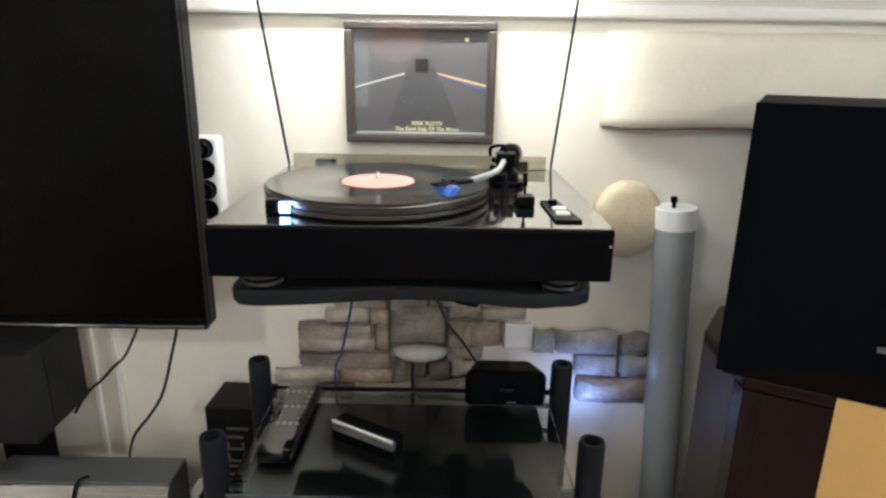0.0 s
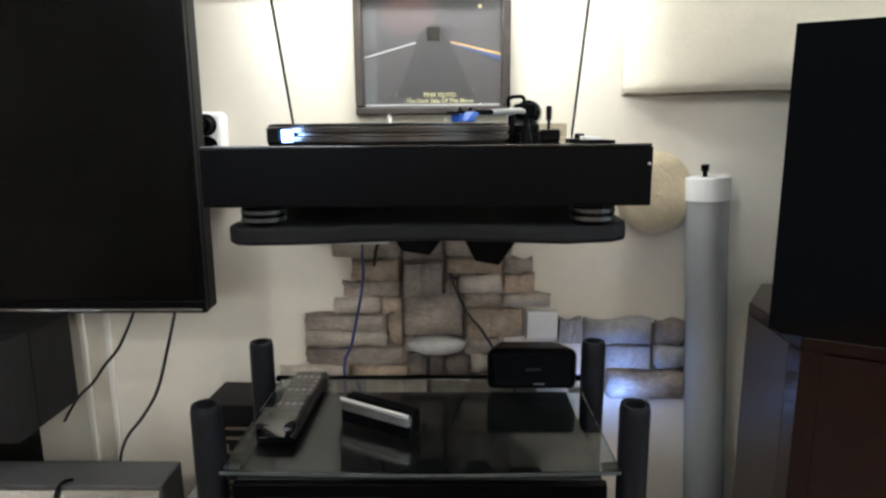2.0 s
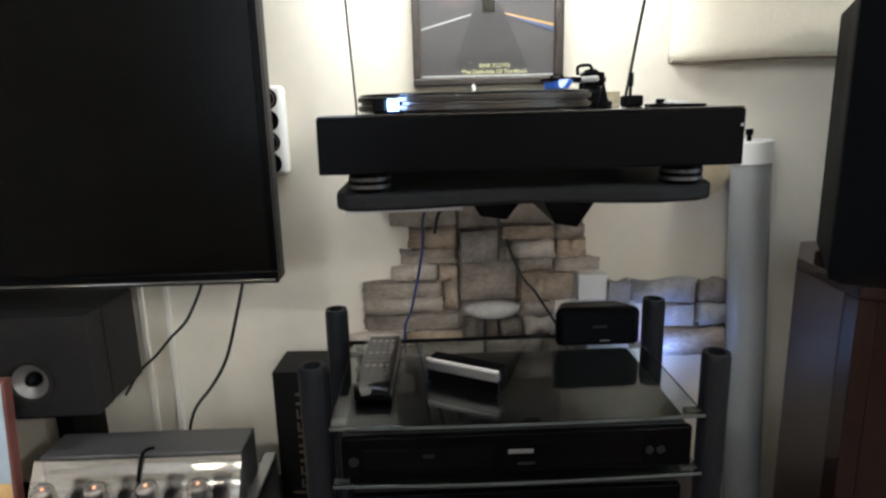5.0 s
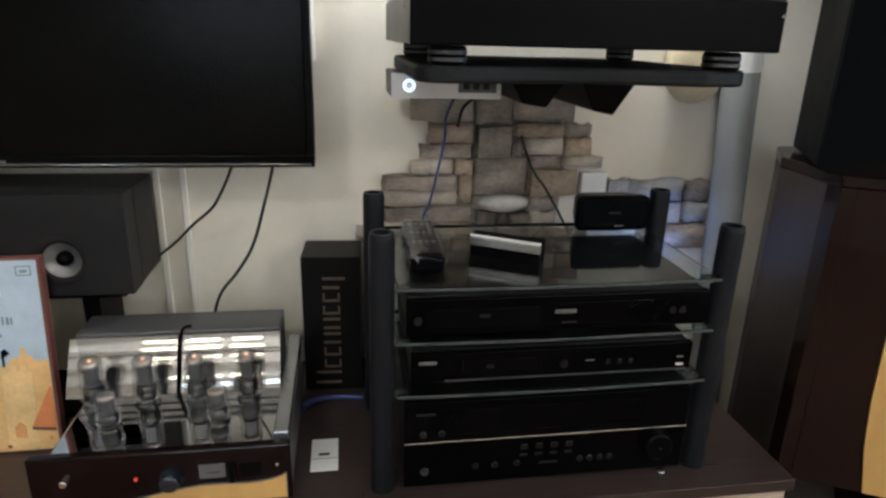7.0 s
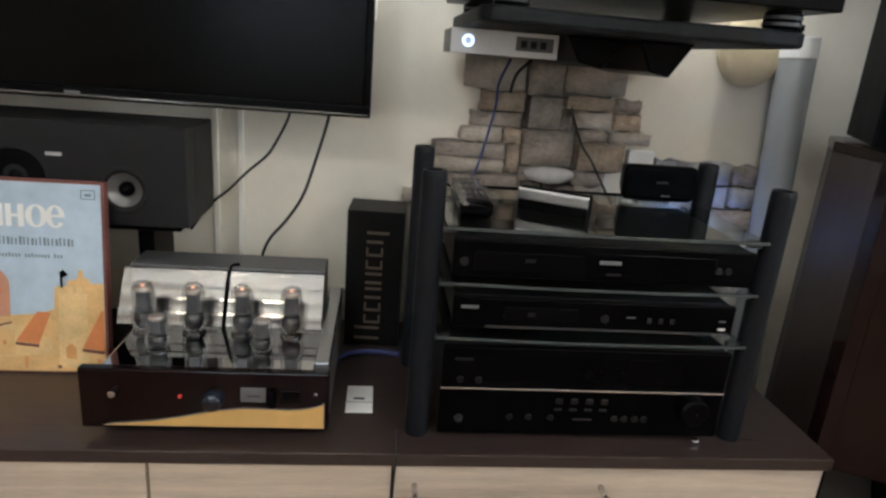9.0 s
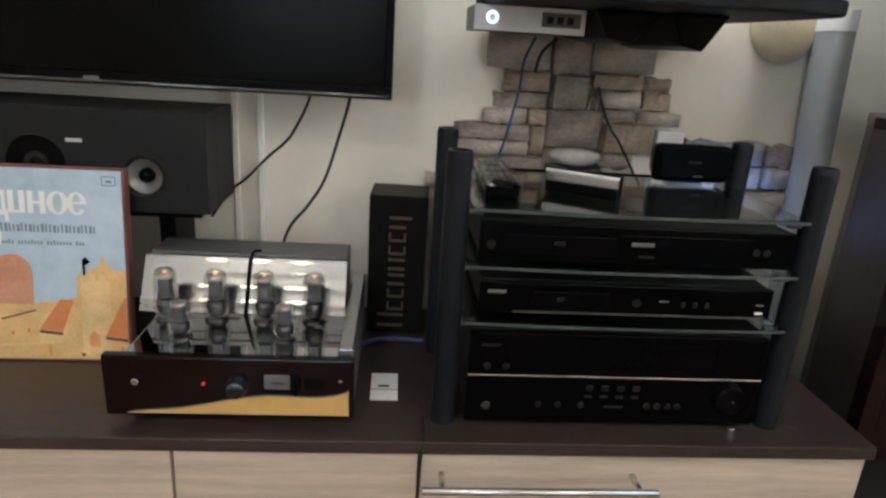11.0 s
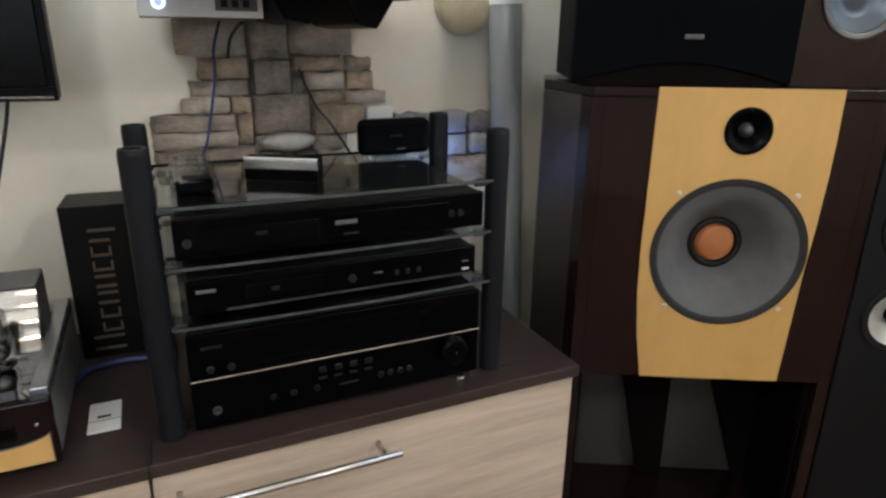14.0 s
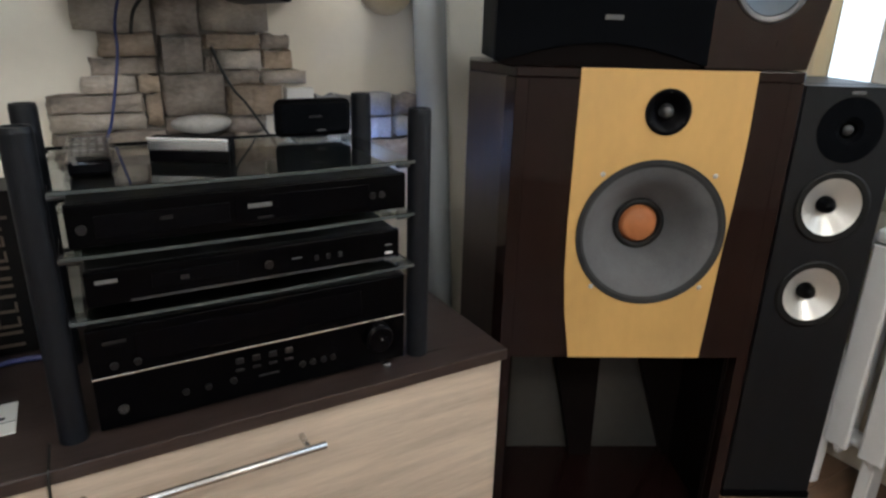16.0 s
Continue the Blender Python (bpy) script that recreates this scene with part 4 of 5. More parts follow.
def oval(cx, cz, rx, rz, hx, hz, a0, a1):
    """A printed oval stroke, thicker at its sides."""
    bm = bmesh.new()
    n, rows = 32, []
    for k in range(n + 1):
        a = radians(a0 + (a1 - a0) * k / n)
        rows.append([bm.verts.new((cx + x * math.cos(a), y, cz + z * math.sin(a))) for x, z in ((rx, rz), (hx, hz)) for y in (-0.0018, -0.0012)])
    for p, q in zip(rows, rows[1:]):
        for i, j in ((0, 1), (1, 3), (3, 2), (2, 0)):
            bm.faces.new((p[i], q[i], q[j], p[j]))
    bmesh.ops.recalc_face_normals(bm, faces=bm.faces[:])
    return bm


def record_box():
    t = thing("record_album", pose(-0.977, 0.898, TOP, -6, 0, 1), "boxed record album with a painted town cover", "record album")
    part("board", block(-0.158, 0.158, 0.0, 0.022, 0, 0.325, 0.002), M_REDEDGE, t, "worn maroon edge")
    cv = part("cover_sheet", block(-0.154, 0.154, -0.001, -0.0002, 0.004, 0.321), M_SKYBLUE, t, "pale blue printed cover")
    part("town", slab([(-0.154, 0.004), (0.154, 0.004), (0.154, 0.158), (0.133, 0.158), (0.131, 0.166), (0.124, 0.166), (0.122, 0.18), (0.116, 0.18), (0.114, 0.166), (0.104, 0.162), (0.098, 0.162), (0.096, 0.152), (0.078, 0.150), (0.076, 0.112), (0.05, 0.104), (0.008, 0.100), (-0.06, 0.098), (-0.10, 0.125), (-0.154, 0.12)], -0.0016, -0.0012), M_PAINTOCHRE, cv, "ochre town walls")
    dome = [(-0.052, 0.098), (0.008, 0.098), (0.009, 0.150)] + [(-0.0215 + 0.0305 * math.cos(a), 0.150 + 0.032 * math.sin(a)) for a in [radians(15 * k) for k in range(1, 12)]] + [(-0.052, 0.150)]
    part("dome", slab(dome, -0.0022, -0.0018), M_PAINTDOME, cv, "salmon coloured dome")
    part("town_wall", slab([(-0.154, 0.02), (0.02, 0.03), (0.07, 0.035), (0.07, 0.06), (0.02, 0.085), (-0.154, 0.07)], -0.0022, -0.0018), M_PAINTSAND, cv, "pale sandy house front")
    part("tower", slab([(0.080, 0.012), (0.126, 0.010), (0.128, 0.140), (0.084, 0.142)], -0.0022, -0.0018), M_PAINTSAND, cv, "pale sandy tower")
    part("roof", slab([(0.014, 0.056), (0.050, 0.052), (0.070, 0.106), (0.050, 0.108)], -0.0030, -0.0024), M_PAINTROOF, cv, "red-orange roof")
    part("roof", slab([(0.118, 0.046), (0.153, 0.042), (0.153, 0.112), (0.150, 0.112)], -0.0030, -0.0024), M_PAINTROOF, cv, "red-orange roof")
    part("roof_line", slab([(-0.045, 0.074), (0.010, 0.090), (0.010, 0.087), (-0.043, 0.071)], -0.0030, -0.0024), M_REDEDGE, cv, "dark eaves line")
    part("window_mark", slab([(0.092, 0.028), (0.108, 0.026), (0.108, 0.046), (0.100, 0.054), (0.092, 0.047)], -0.0030, -0.0024), M_PAINTORANGE, cv, "arched window")
    part("window_mark", slab([(0.026, 0.010), (0.032, 0.010), (0.032, 0.030), (0.026, 0.030)], -0.0030, -0.0024), M_PAINTORANGE, cv, "narrow window")
    for x in (0.082, 0.097, 0.112):
        part("merlon", slab([(x, 0.141), (x + 0.009, 0.141), (x + 0.009, 0.154), (x + 0.0045, 0.151), (x, 0.154)], -0.0026, -0.0020), M_PAINTSAND, cv, "pale sandy battlement")
    part("house_front", slab([(-0.05, 0.030), (0.012, 0.032), (0.012, 0.072), (-0.02, 0.082), (-0.05, 0.068)], -0.0028, -0.0023), M_PAINTOCHRE, cv, "ochre house front")
    for x, z in ((-0.040, 0.160), (-0.028, 0.168), (-0.012, 0.158), (-0.036, 0.135), (-0.006, 0.138), (0.142, 0.020), (-0.005, 0.050), (-0.03, 0.045)):
        part("window_mark", slab(rect(x, x + 0.004, z, z + 0.007), -0.0032, -0.0027), M_PAINTROOF, cv, "small rust-coloured window")
    for x0, z0, x1, z1 in ((0.014, 0.050, 0.050, 0.046), (0.118, 0.040, 0.153, 0.036), (0.078, 0.010, 0.084, 0.010)):
        part("eaves_shadow", slab([(x0, z0), (x1, z1), (x1, z1 + 0.005), (x0, z0 + 0.005)], -0.0032, -0.0027), M_REDEDGE, cv, "brown painted eaves")
    part("vane_mark", slab([(0.088, 0.150), (0.091, 0.150), (0.091, 0.166), (0.100, 0.172), (0.093, 0.180), (0.087, 0.176)], -0.0030, -0.0024), M_BLACK, cv, "small dark weather vane")
    words("title", "Лебед", 0.068, M_WHITE, cv, front(-0.086, -0.0016, 0.267), bold=0.0014, squeeze=0.63)
    part("title", join(block(-0.019, -0.0105, -0.0018, -0.0012, 0.249, 0.285), block(-0.0025, 0.006, -0.0018, -0.0012, 0.249, 0.285), block(-0.0105, -0.0025, -0.0018, -0.0012, 0.249, 0.2535)), M_WHITE, cv)
    part("title", join(block(0.010, 0.0185, -0.0018, -0.0012, 0.249, 0.285), block(0.0285, 0.037, -0.0018, -0.0012, 0.249, 0.285), block(0.0185, 0.0285, -0.0018, -0.0012, 0.2645, 0.269)), M_WHITE, cv)
    part("title", oval(0.0555, 0.267, 0.0165, 0.0185, 0.0072, 0.0155, -180, 180), M_WHITE, cv)
    part("title", join(oval(0.0845, 0.267, 0.0145, 0.0185, 0.0062, 0.0152, -2, 325), block(0.0783, 0.0925, -0.0018, -0.0012, 0.266, 0.2698)), M_WHITE, cv)
    words("title", "озеро", 0.068, M_WHITE, cv, front(-0.108, -0.0016, 0.213), bold=0.0014, squeeze=0.79)
    for k in range(24):
        part("text_bar", block(-0.033 + k * 0.0061, -0.0303 + k * 0.0061 + 0.0012 * (k % 3 == 1), -0.0016, -0.0012, 0.219, 0.233 - 0.0008 * (k % 5)), M_SLATEINK, cv)
    for k in range(26):
        if k % 9 != 4:
            part("text_bar", block(-0.033 + k * 0.0049, -0.0303 + k * 0.0049, -0.0016, -0.0012, 0.1985, 0.2042 + 0.0016 * (k % 7 == 2)), M_SLATEINK, cv)
    part("corner_mark", join(block(0.124, 0.146, -0.0016, -0.0012, 0.297, 0.2985), block(0.124, 0.146, -0.0016, -0.0012, 0.311, 0.3125), block(0.124, 0.1255, -0.0016, -0.0012, 0.2986, 0.3109), block(0.1445, 0.146, -0.0016, -0.0012, 0.2986, 0.3109), block(0.130, 0.140, -0.0016, -0.0012, 0.302, 0.306)), M_SLATEINK, cv)


record_box()


def valve(parent, x, y, z, r, h, glows=True):
    """A glass valve on a low socket: straight neck, wider foot, dark inside below the anode."""
    at = pose(x, y, z)
    glassy = [(0, h), (r * 0.46, h * 0.985), (r * 0.78, h * 0.945), (r * 0.93, h * 0.88), (r * 0.97, h * 0.78), (r * 0.97, h * 0.56), (r * 1.01, h * 0.47), (r * 1.12, h * 0.37), (r * 1.16, h * 0.27), (r * 1.08, h * 0.16), (r * 0.86, h * 0.085), (0, h * 0.075)]
    v = part("valve", lathe(glassy, 28, at), M_BULB, parent, "clear glass valve", True)
    v.visible_shadow = False
    part("socket", lathe([(0, 0), (r * 1.05, 0), (r * 1.05, h * 0.03), (r * 0.85, h * 0.07), (0, h * 0.07)], 28, at), M_GLOSSBLACK, v, "black socket")
    part("anode", join(block(x - r * 0.48, x + r * 0.48, y - r * 0.40, y + r * 0.40, z + h * 0.46, z + h * 0.80, 0.001), block(x - r * 0.60, x + r * 0.60, y - r * 0.08, y + r * 0.08, z + h * 0.47, z + h * 0.79, 0.0005), rod(r * 0.70, h * 0.012, 20, pose(x, y, z + h * 0.445))), M_GETTER, v, "grey anode plate")
    part("valve_base", lathe([(0, h * 0.09), (r * 0.55, h * 0.10), (r * 0.80, h * 0.17), (r * 0.88, h * 0.27), (r * 0.82, h * 0.36), (r * 0.60, h * 0.43), (0, h * 0.44)], 28, at), M_GLOSSBLACK, v, "dark lower foot", True)
    part("getter", lathe([(0, h * 0.800), (r * 0.70, h * 0.805), (r * 0.74, h * 0.85), (r * 0.66, h * 0.885), (r * 0.35, h * 0.900), (0, h * 0.902)], 24, at), M_GETTERCAP, v, "brownish silver getter cap", True)
    if glows:
        part("heater", lathe([(0, h * 0.935), (r * 0.15, h * 0.925), (r * 0.15, h * 0.905), (0, h * 0.903)], 12, at), M_HOT, v, "glowing orange heater")


def valve_amplifier():
    t = thing("valve_amplifier", pose(-0.611, 0.72, TOP), "chrome valve amplifier with glowing tubes and maroon fascia", "amplifier")
    part("chassis", block(-0.155, 0.172, 0.016, 0.33, 0.012, 0.098, 0.003), M_GREYMETAL, t)
    part("deck", block(-0.150, 0.148, 0.018, 0.172, 0.0982, 0.1005, 0.0008), M_DARKCHROME, t, "mirror chrome deck")
    part("side_panel", block(0.150, 0.172, 0.016, 0.33, 0.0982, 0.118, 0.002), M_GREYSTEEL, t)
    f = part("fascia", block(-0.174, 0.174, 0.0, 0.0155, 0.014, 0.108, 0.003), M_MAROON, t, "dark maroon lacquered fascia")
    pts = [(-0.142, 0.0205), (0.167, 0.0205), (0.167, 0.061), (0.160, 0.0565), (0.149, 0.0530), (0.132, 0.0500), (0.115, 0.0488), (0.085, 0.0500), (0.052, 0.0505), (0.025, 0.0475), (-0.002, 0.0427), (-0.038, 0.0345), (-0.073, 0.0278), (-0.110, 0.0242), (-0.135, 0.0218)]
    low, high = [(-0.145, 0.0192), (0.168, 0.0192)], [(min(x + 0.0012, 0.168), z + 0.0012) for x, z in pts[2:]]
    part("wave_edge", slab(low + high, -0.0026, -0.0003), M_PALEINK, f, "pale inlay edge")
    part("gold_wave", slab(pts, -0.0035, -0.0028), M_GOLDPLY, f, "honey coloured wooden wave inlay")
    part("volume_knob", lathe([(0.0135, 0), (0.013, 0.014), (0.011, 0.016), (0, 0.016)], 28, front(0.010, -0.0003, 0.064)), M_KNOB, f, "glossy navy knob", True)
    part("knob_ring", lathe([(0.0140, 0.0), (0.0165, 0.0), (0.0165, 0.003), (0.0140, 0.003)], 28, front(0.010, -0.0003, 0.064)), M_KNOB, f)
    part("switch", rod(0.005, 0.009, 16, front(-0.127, -0.0003, 0.072)), M_CHROME, f)
    part("standby_lamp", rod(0.0028, 0.003, 12, front(-0.036, -0.0003, 0.068)), M_REDLED, f, "red lamp")
    part("meter", block(0.048, 0.084, -0.002, -0.0003, 0.061, 0.084, 0.0006), M_PALEINK, f, "small pale meter")
    part("meter_bar", block(0.058, 0.076, -0.0026, -0.0021, 0.070, 0.072), M_BUTTON, f)
    part("selector", block(0.088, 0.097, -0.010, -0.0003, 0.055, 0.082, 0.002), M_BLACK, f)
    part("socket", block(0.104, 0.132, -0.0015, -0.0003, 0.060, 0.080, 0.0006), M_SCREEN, f)
    part("screw", rod(0.0025, 0.002, 12, front(0.155, -0.0003, 0.076)), M_CHROME, f)
    # curved mirror shields and transformer cover behind the valves
    for x0, x1 in ((-0.184, -0.018), (-0.010, 0.146)):
        bm = bmesh.new()
        arc = [(0.1660 + 0.048 * (k / 24) ** 1.06 + 0.0004 * math.sin(k * 0.95), 0.1012 + 0.081 * (k / 24)) for k in range(25)] + [(0.2165, 0.1835)]
        a = [bm.verts.new((x0, y, z)) for y, z in arc]
        b = [bm.verts.new((x1, y, z)) for y, z in arc]
        for k in range(len(arc) - 1):
            bm.faces.new((a[k], b[k], b[k + 1], a[k + 1]))
        bmesh.ops.solidify(bm, geom=bm.faces[:], thickness=-0.002)
        part("mirror_shield", bm, M_SHIELD, t, "curved mirror-polished shield")
    part("transformer_cover", block(-0.178, 0.146, 0.2195, 0.296, 0.0985, 0.187, 0.003), M_COVER, t, "dark grey painted transformer cover")
    for x in (-0.131, -0.054, 0.022, 0.100):
        valve(t, x, 0.143, 0.1006, 0.0180, 0.086)
    for x in (-0.090, 0.064):
        valve(t, x, 0.078, 0.1006, 0.0160, 0.063, False)
    for x, y in ((-0.14, 0.04), (0.13, 0.04), (-0.14, 0.28), (0.14, 0.28)):
        part("foot", rod(0.014, 0.0125, 16, pose(x, y, 0)), M_RUBBER, t)
    part("ribbon", cord([(-0.014, 0.160, 0.102), (-0.014, 0.182, 0.128), (-0.014, 0.200, 0.166), (-0.012, 0.214, 0.188), (-0.008, 0.226, 0.191), (-0.002, 0.235, 0.188)], 0.0026, 5, 8), M_BLACK, t)


valve_amplifier()


def small_card():
    t = thing("white_card", pose(-0.394, 0.836, TOP), "small white card with a dark printed line", "card")
    part("sheet", block(-0.022, 0.022, -0.042, 0.042, 0, 0.002, 0.0006), M_WHITE, t)
    part("print_bar", block(-0.010, 0.008, -0.004, 0.002, 0.0022, 0.0026), M_BUTTON, t)
    part("print_bar", block(-0.021, 0.021, -0.0125, -0.0115, 0.0022, 0.0026), M_BUTTON, t)


small_card()


def center_speaker():
    t = thing("center_speaker", pose(-0.987, 0.965, 0.7275), "dark grey centre loudspeaker on a low stand", "loudspeaker")
    part("cabinet", block(-0.29, 0.29, 0.0502, 0.165, 0, 0.168, 0.003), M_SPEAKERGREY, t)
    part("baffle", slab_holes(rect(-0.29, 0.29, 0.0, 0.168), [(-0.187, 0.060, 0.035), (0.187, 0.060, 0.035)], 0.0, 0.05), M_SPEAKERGREY, t)
    for x in (-0.187, 0.187):
        d = part("woofer", lathe([(0.040, 0), (0.040, 0.0015), (0.036, 0.002), (0.032, 0.001), (0.029, -0.003)], 40, front(x, -0.0003, 0.060)), M_RUBBER, t)
        part("cone", lathe([(0.031, -0.003), (0.022, -0.011), (0.011, -0.018)], 40, front(x, -0.0003, 0.060)), M_DIMCONE, d, "pale aluminium cone", True)
        part("phase_plug", lathe([(0.013, -0.022), (0.012, -0.009), (0.008, -0.002), (0, 0.002)], 24, front(x, -0.0003, 0.060)), M_BLACK, d, "black bullet plug", True)
    tw = part("tweeter", lathe([(0.046, 0), (0.046, 0.002), (0.02, 0.0), (0.016, -0.002), (0, 0.003)], 36, front(0.02, -0.0003, 0.075)), M_BLACK, t)
    part("maker_badge", block(0.07, 0.095, -0.002, -0.0003, 0.112, 0.118, 0.0005), M_SILVER, t, "silver maker badge")
    s = thing("speaker_stand", pose(-0.987, 0.965, TOP), "black low stand under the centre loudspeaker", "stand")
    part("shelf", block(-0.27, 0.27, 0.02, 0.185, 0.232, 0.2452, 0.002), M_BLACK, s)
    for x in (-0.20, 0.20):
        part("leg", block(x - 0.014, x + 0.014, 0.05, 0.16, 0.012, 0.2318, 0.003), M_BLACK, s)
    part("base", block(-0.26, 0.26, 0.03, 0.19, 0, 0.0118, 0.002), M_BLACK, s)


center_speaker()


# ---- big corner loudspeakers ----
CORNER = pose(0.557, 0.77, 0, 0, 0, -28)


def dome_screw(parent, u, z):
    part("screw", lathe([(0.005, 0), (0.004, 0.002), (0, 0.003)], 14, front(u, -0.0042, z)), M_SILVER, parent)


def big_speaker():
    t = thing("corner_loudspeaker", CORNER, "large mahogany loudspeaker with a honey wooden front panel", "loudspeaker")
    zt = 0.948
    outer = [(-0.128, 0.0), (0.394, 0.0), (0.466, 0.145), (0.46, 0.40), (0.02, 0.40), (-0.19, 0.285), (-0.200, 0.145)]
    part("top_board", plate(outer, zt - 0.02, zt, 0.003), M_MAHOG, t)
    part("upper_box", plate([(-0.10, 0.1005), (0.366, 0.1005), (0.366, 0.38), (0.02, 0.38), (-0.10, 0.30)], 0.37, zt - 0.021), M_MAHOG, t)
    stile = [(-0.104, 0.030), (-0.1424, 0.030), (-0.128, 0.0), (-0.104, 0.0)]
    flank = [(-0.104, 0.0305), (-0.164, 0.15), (-0.164, 0.27), (-0.19, 0.27), (-0.200, 0.145), (-0.1427, 0.0305)]
    for mirror in (False, True):
        for n, pts, ma, la in (("front_stile", stile, M_MAHOG, ""), ("side_board", flank, M_WALNUT, "dull brown veneered side")):
            part(n, plate([(0.266 - x, y) if mirror else (x, y) for x, y in pts], LOW, zt - 0.0205, 0.001), ma, t, la)
    part("front_rail", slab_holes(rect(-0.1035, 0.3695, 0.372, zt - 0.021), [(0.150, 0.641, 0.139), (0.151, 0.873, 0.030)], 0.0, 0.10), M_MAHOG, t, "dark mahogany front board")
    part("bay_floor", plate([(-0.10, 0.01), (0.366, 0.01), (0.366, 0.38), (0.02, 0.38), (-0.10, 0.27)], LOW, -0.034, 0.001), M_MAHOG, t)
    part("bay_back", block(-0.155, 0.42, 0.25, 0.268, -0.033, 0.369), M_BAYBOARD, t, "grey inner back board")
    # dividers and sides coloured near black for the shade deep in the bay
    part("bay_divider", slab([(0.102, -0.033), (0.158, -0.033), (0.152, 0.369), (0.018, 0.369)], 0.215, 0.249, 0.001), M_INNERBOARD, t, "inner divider with the bay's shade in its black colour")
    part("bay_divider", slab([(0.345, -0.033), (0.42, -0.033), (0.42, 0.369), (0.215, 0.369)], 0.215, 0.249, 0.001), M_INNERBOARD, t, "inner divider with the bay's shade in its black colour")
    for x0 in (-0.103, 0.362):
        part("bay_side", block(x0, x0 + 0.008, 0.031, 0.249, -0.033, 0.369), M_INNERBOARD, t, "inner side with the bay's shade in its black colour")
    edge_r = [(0.306, 0.947), (0.307, 0.86), (0.306, 0.79), (0.302, 0.70), (0.296, 0.61), (0.291, 0.49), (0.286, 0.374)]
    edge_l = [(0.014, 0.374), (-0.002, 0.47), (-0.010, 0.56), (-0.013, 0.66), (-0.013, 0.947)]
    pan = part("front_panel", slab_holes(edge_r + edge_l, [(0.150, 0.641, 0.141), (0.151, 0.873, 0.032)], -0.004, -0.0002), M_GOLDPLY, t, "honey coloured birch panel")
    w = part("woofer", lathe([(0.1455, 0.0), (0.1455, 0.002), (0.1435, 0.003), (0.1415, 0.000), (0.139, 0.0020), (0.136, 0.0015), (0.130, -0.002)], 72, front(0.150, -0.004, 0.641)), M_SURROUND, t, "dusty dark foam surround", True)
    cone = [(0.132, -0.001), (0.118, -0.007), (0.11, -0.0115), (0.098, -0.022), (0.096, -0.024), (0.08, -0.042), (0.06, -0.066), (0.048, -0.082), (0.038, -0.094)]
    part("cone", lathe(cone, 72, front(0.150, -0.004, 0.641)), M_CONE, w, "dusty grey paper cone", True)
    part("voice_coil_ring", lathe([(0.052, -0.080), (0.052, -0.072), (0.046, -0.068), (0.040, -0.073), (0.040, -0.084)], 48, front(0.150, -0.004, 0.641)), M_RUBBER, w, "black ring", True)
    part("dust_cap", lathe([(0.040, -0.080), (0.036, -0.070), (0.030, -0.064), (0.026, -0.065), (0.022, -0.063), (0.010, -0.060), (0, -0.0595)], 48, front(0.150, -0.004, 0.641)), M_ORANGE, w, "orange brown dust cap", True)
    tw = part("tweeter", lathe([(0.042, 0.0), (0.042, 0.003), (0.040, 0.004), (0.032, 0.003), (0.024, -0.006), (0.015, -0.012)], 48, front(0.151, -0.004, 0.873)), M_BLACK, t, "", True)
    part("dome", lathe([(0.014, -0.012), (0.012, -0.005), (0.007, 0.000), (0, 0.002)], 32, front(0.151, -0.004, 0.873)), M_DOME, tw, "dull metal dome", True)
    for k in range(3):
        a = math.radians(90 + 120 * k)
        part("screw", rod(0.0025, 0.001, 10, front(0.151 + 0.036 * math.cos(a), -0.0078, 0.873 + 0.036 * math.sin(a))), M_RUBBER, tw)
    for u, z in ((0.045, 0.757), (0.258, 0.757), (0.045, 0.532), (0.262, 0.532)):
        dome_screw(pan, u, z)


big_speaker()


def black_speaker():
    t = thing("bookshelf_speaker", CORNER @ pose(0.019, -0.010, 0.949, 0, 0, 0), "black loudspeaker with a cloth grille on the mahogany speaker", "loudspeaker", "loudspeakers in the corner")
    part("cabinet", block(-0.187, 0.187, 0.022, 0.26, 0.006, 0.386, 0.004), M_MATTBLACK, t)
    curve = [(-0.18 + 0.36 * k / 16, 0.006 + 0.034 * math.sin(math.pi * k / 16)) for k in range(17)]
    part("grille", slab([(-0.187, 0.006)] + curve + [(0.187, 0.006), (0.187, 0.386), (-0.187, 0.386)], 0.0, 0.021), M_CLOTH, t)
    part("foot", slab([(x, z - 0.001) for x, z in curve[::-1]] + [(-0.175, 0.0), (0.175, 0.0)], 0.006, 0.0215), M_INNERBOARD, t, "black arched plinth")
    part("foot", block(-0.15, 0.15, 0.03, 0.22, 0.0, 0.0058), M_RUBBER, t)
    part("maker_badge", block(-0.002, 0.030, -0.0025, -0.0003, 0.078, 0.086, 0.0006), M_PALEINK, t, "pale maker badge")


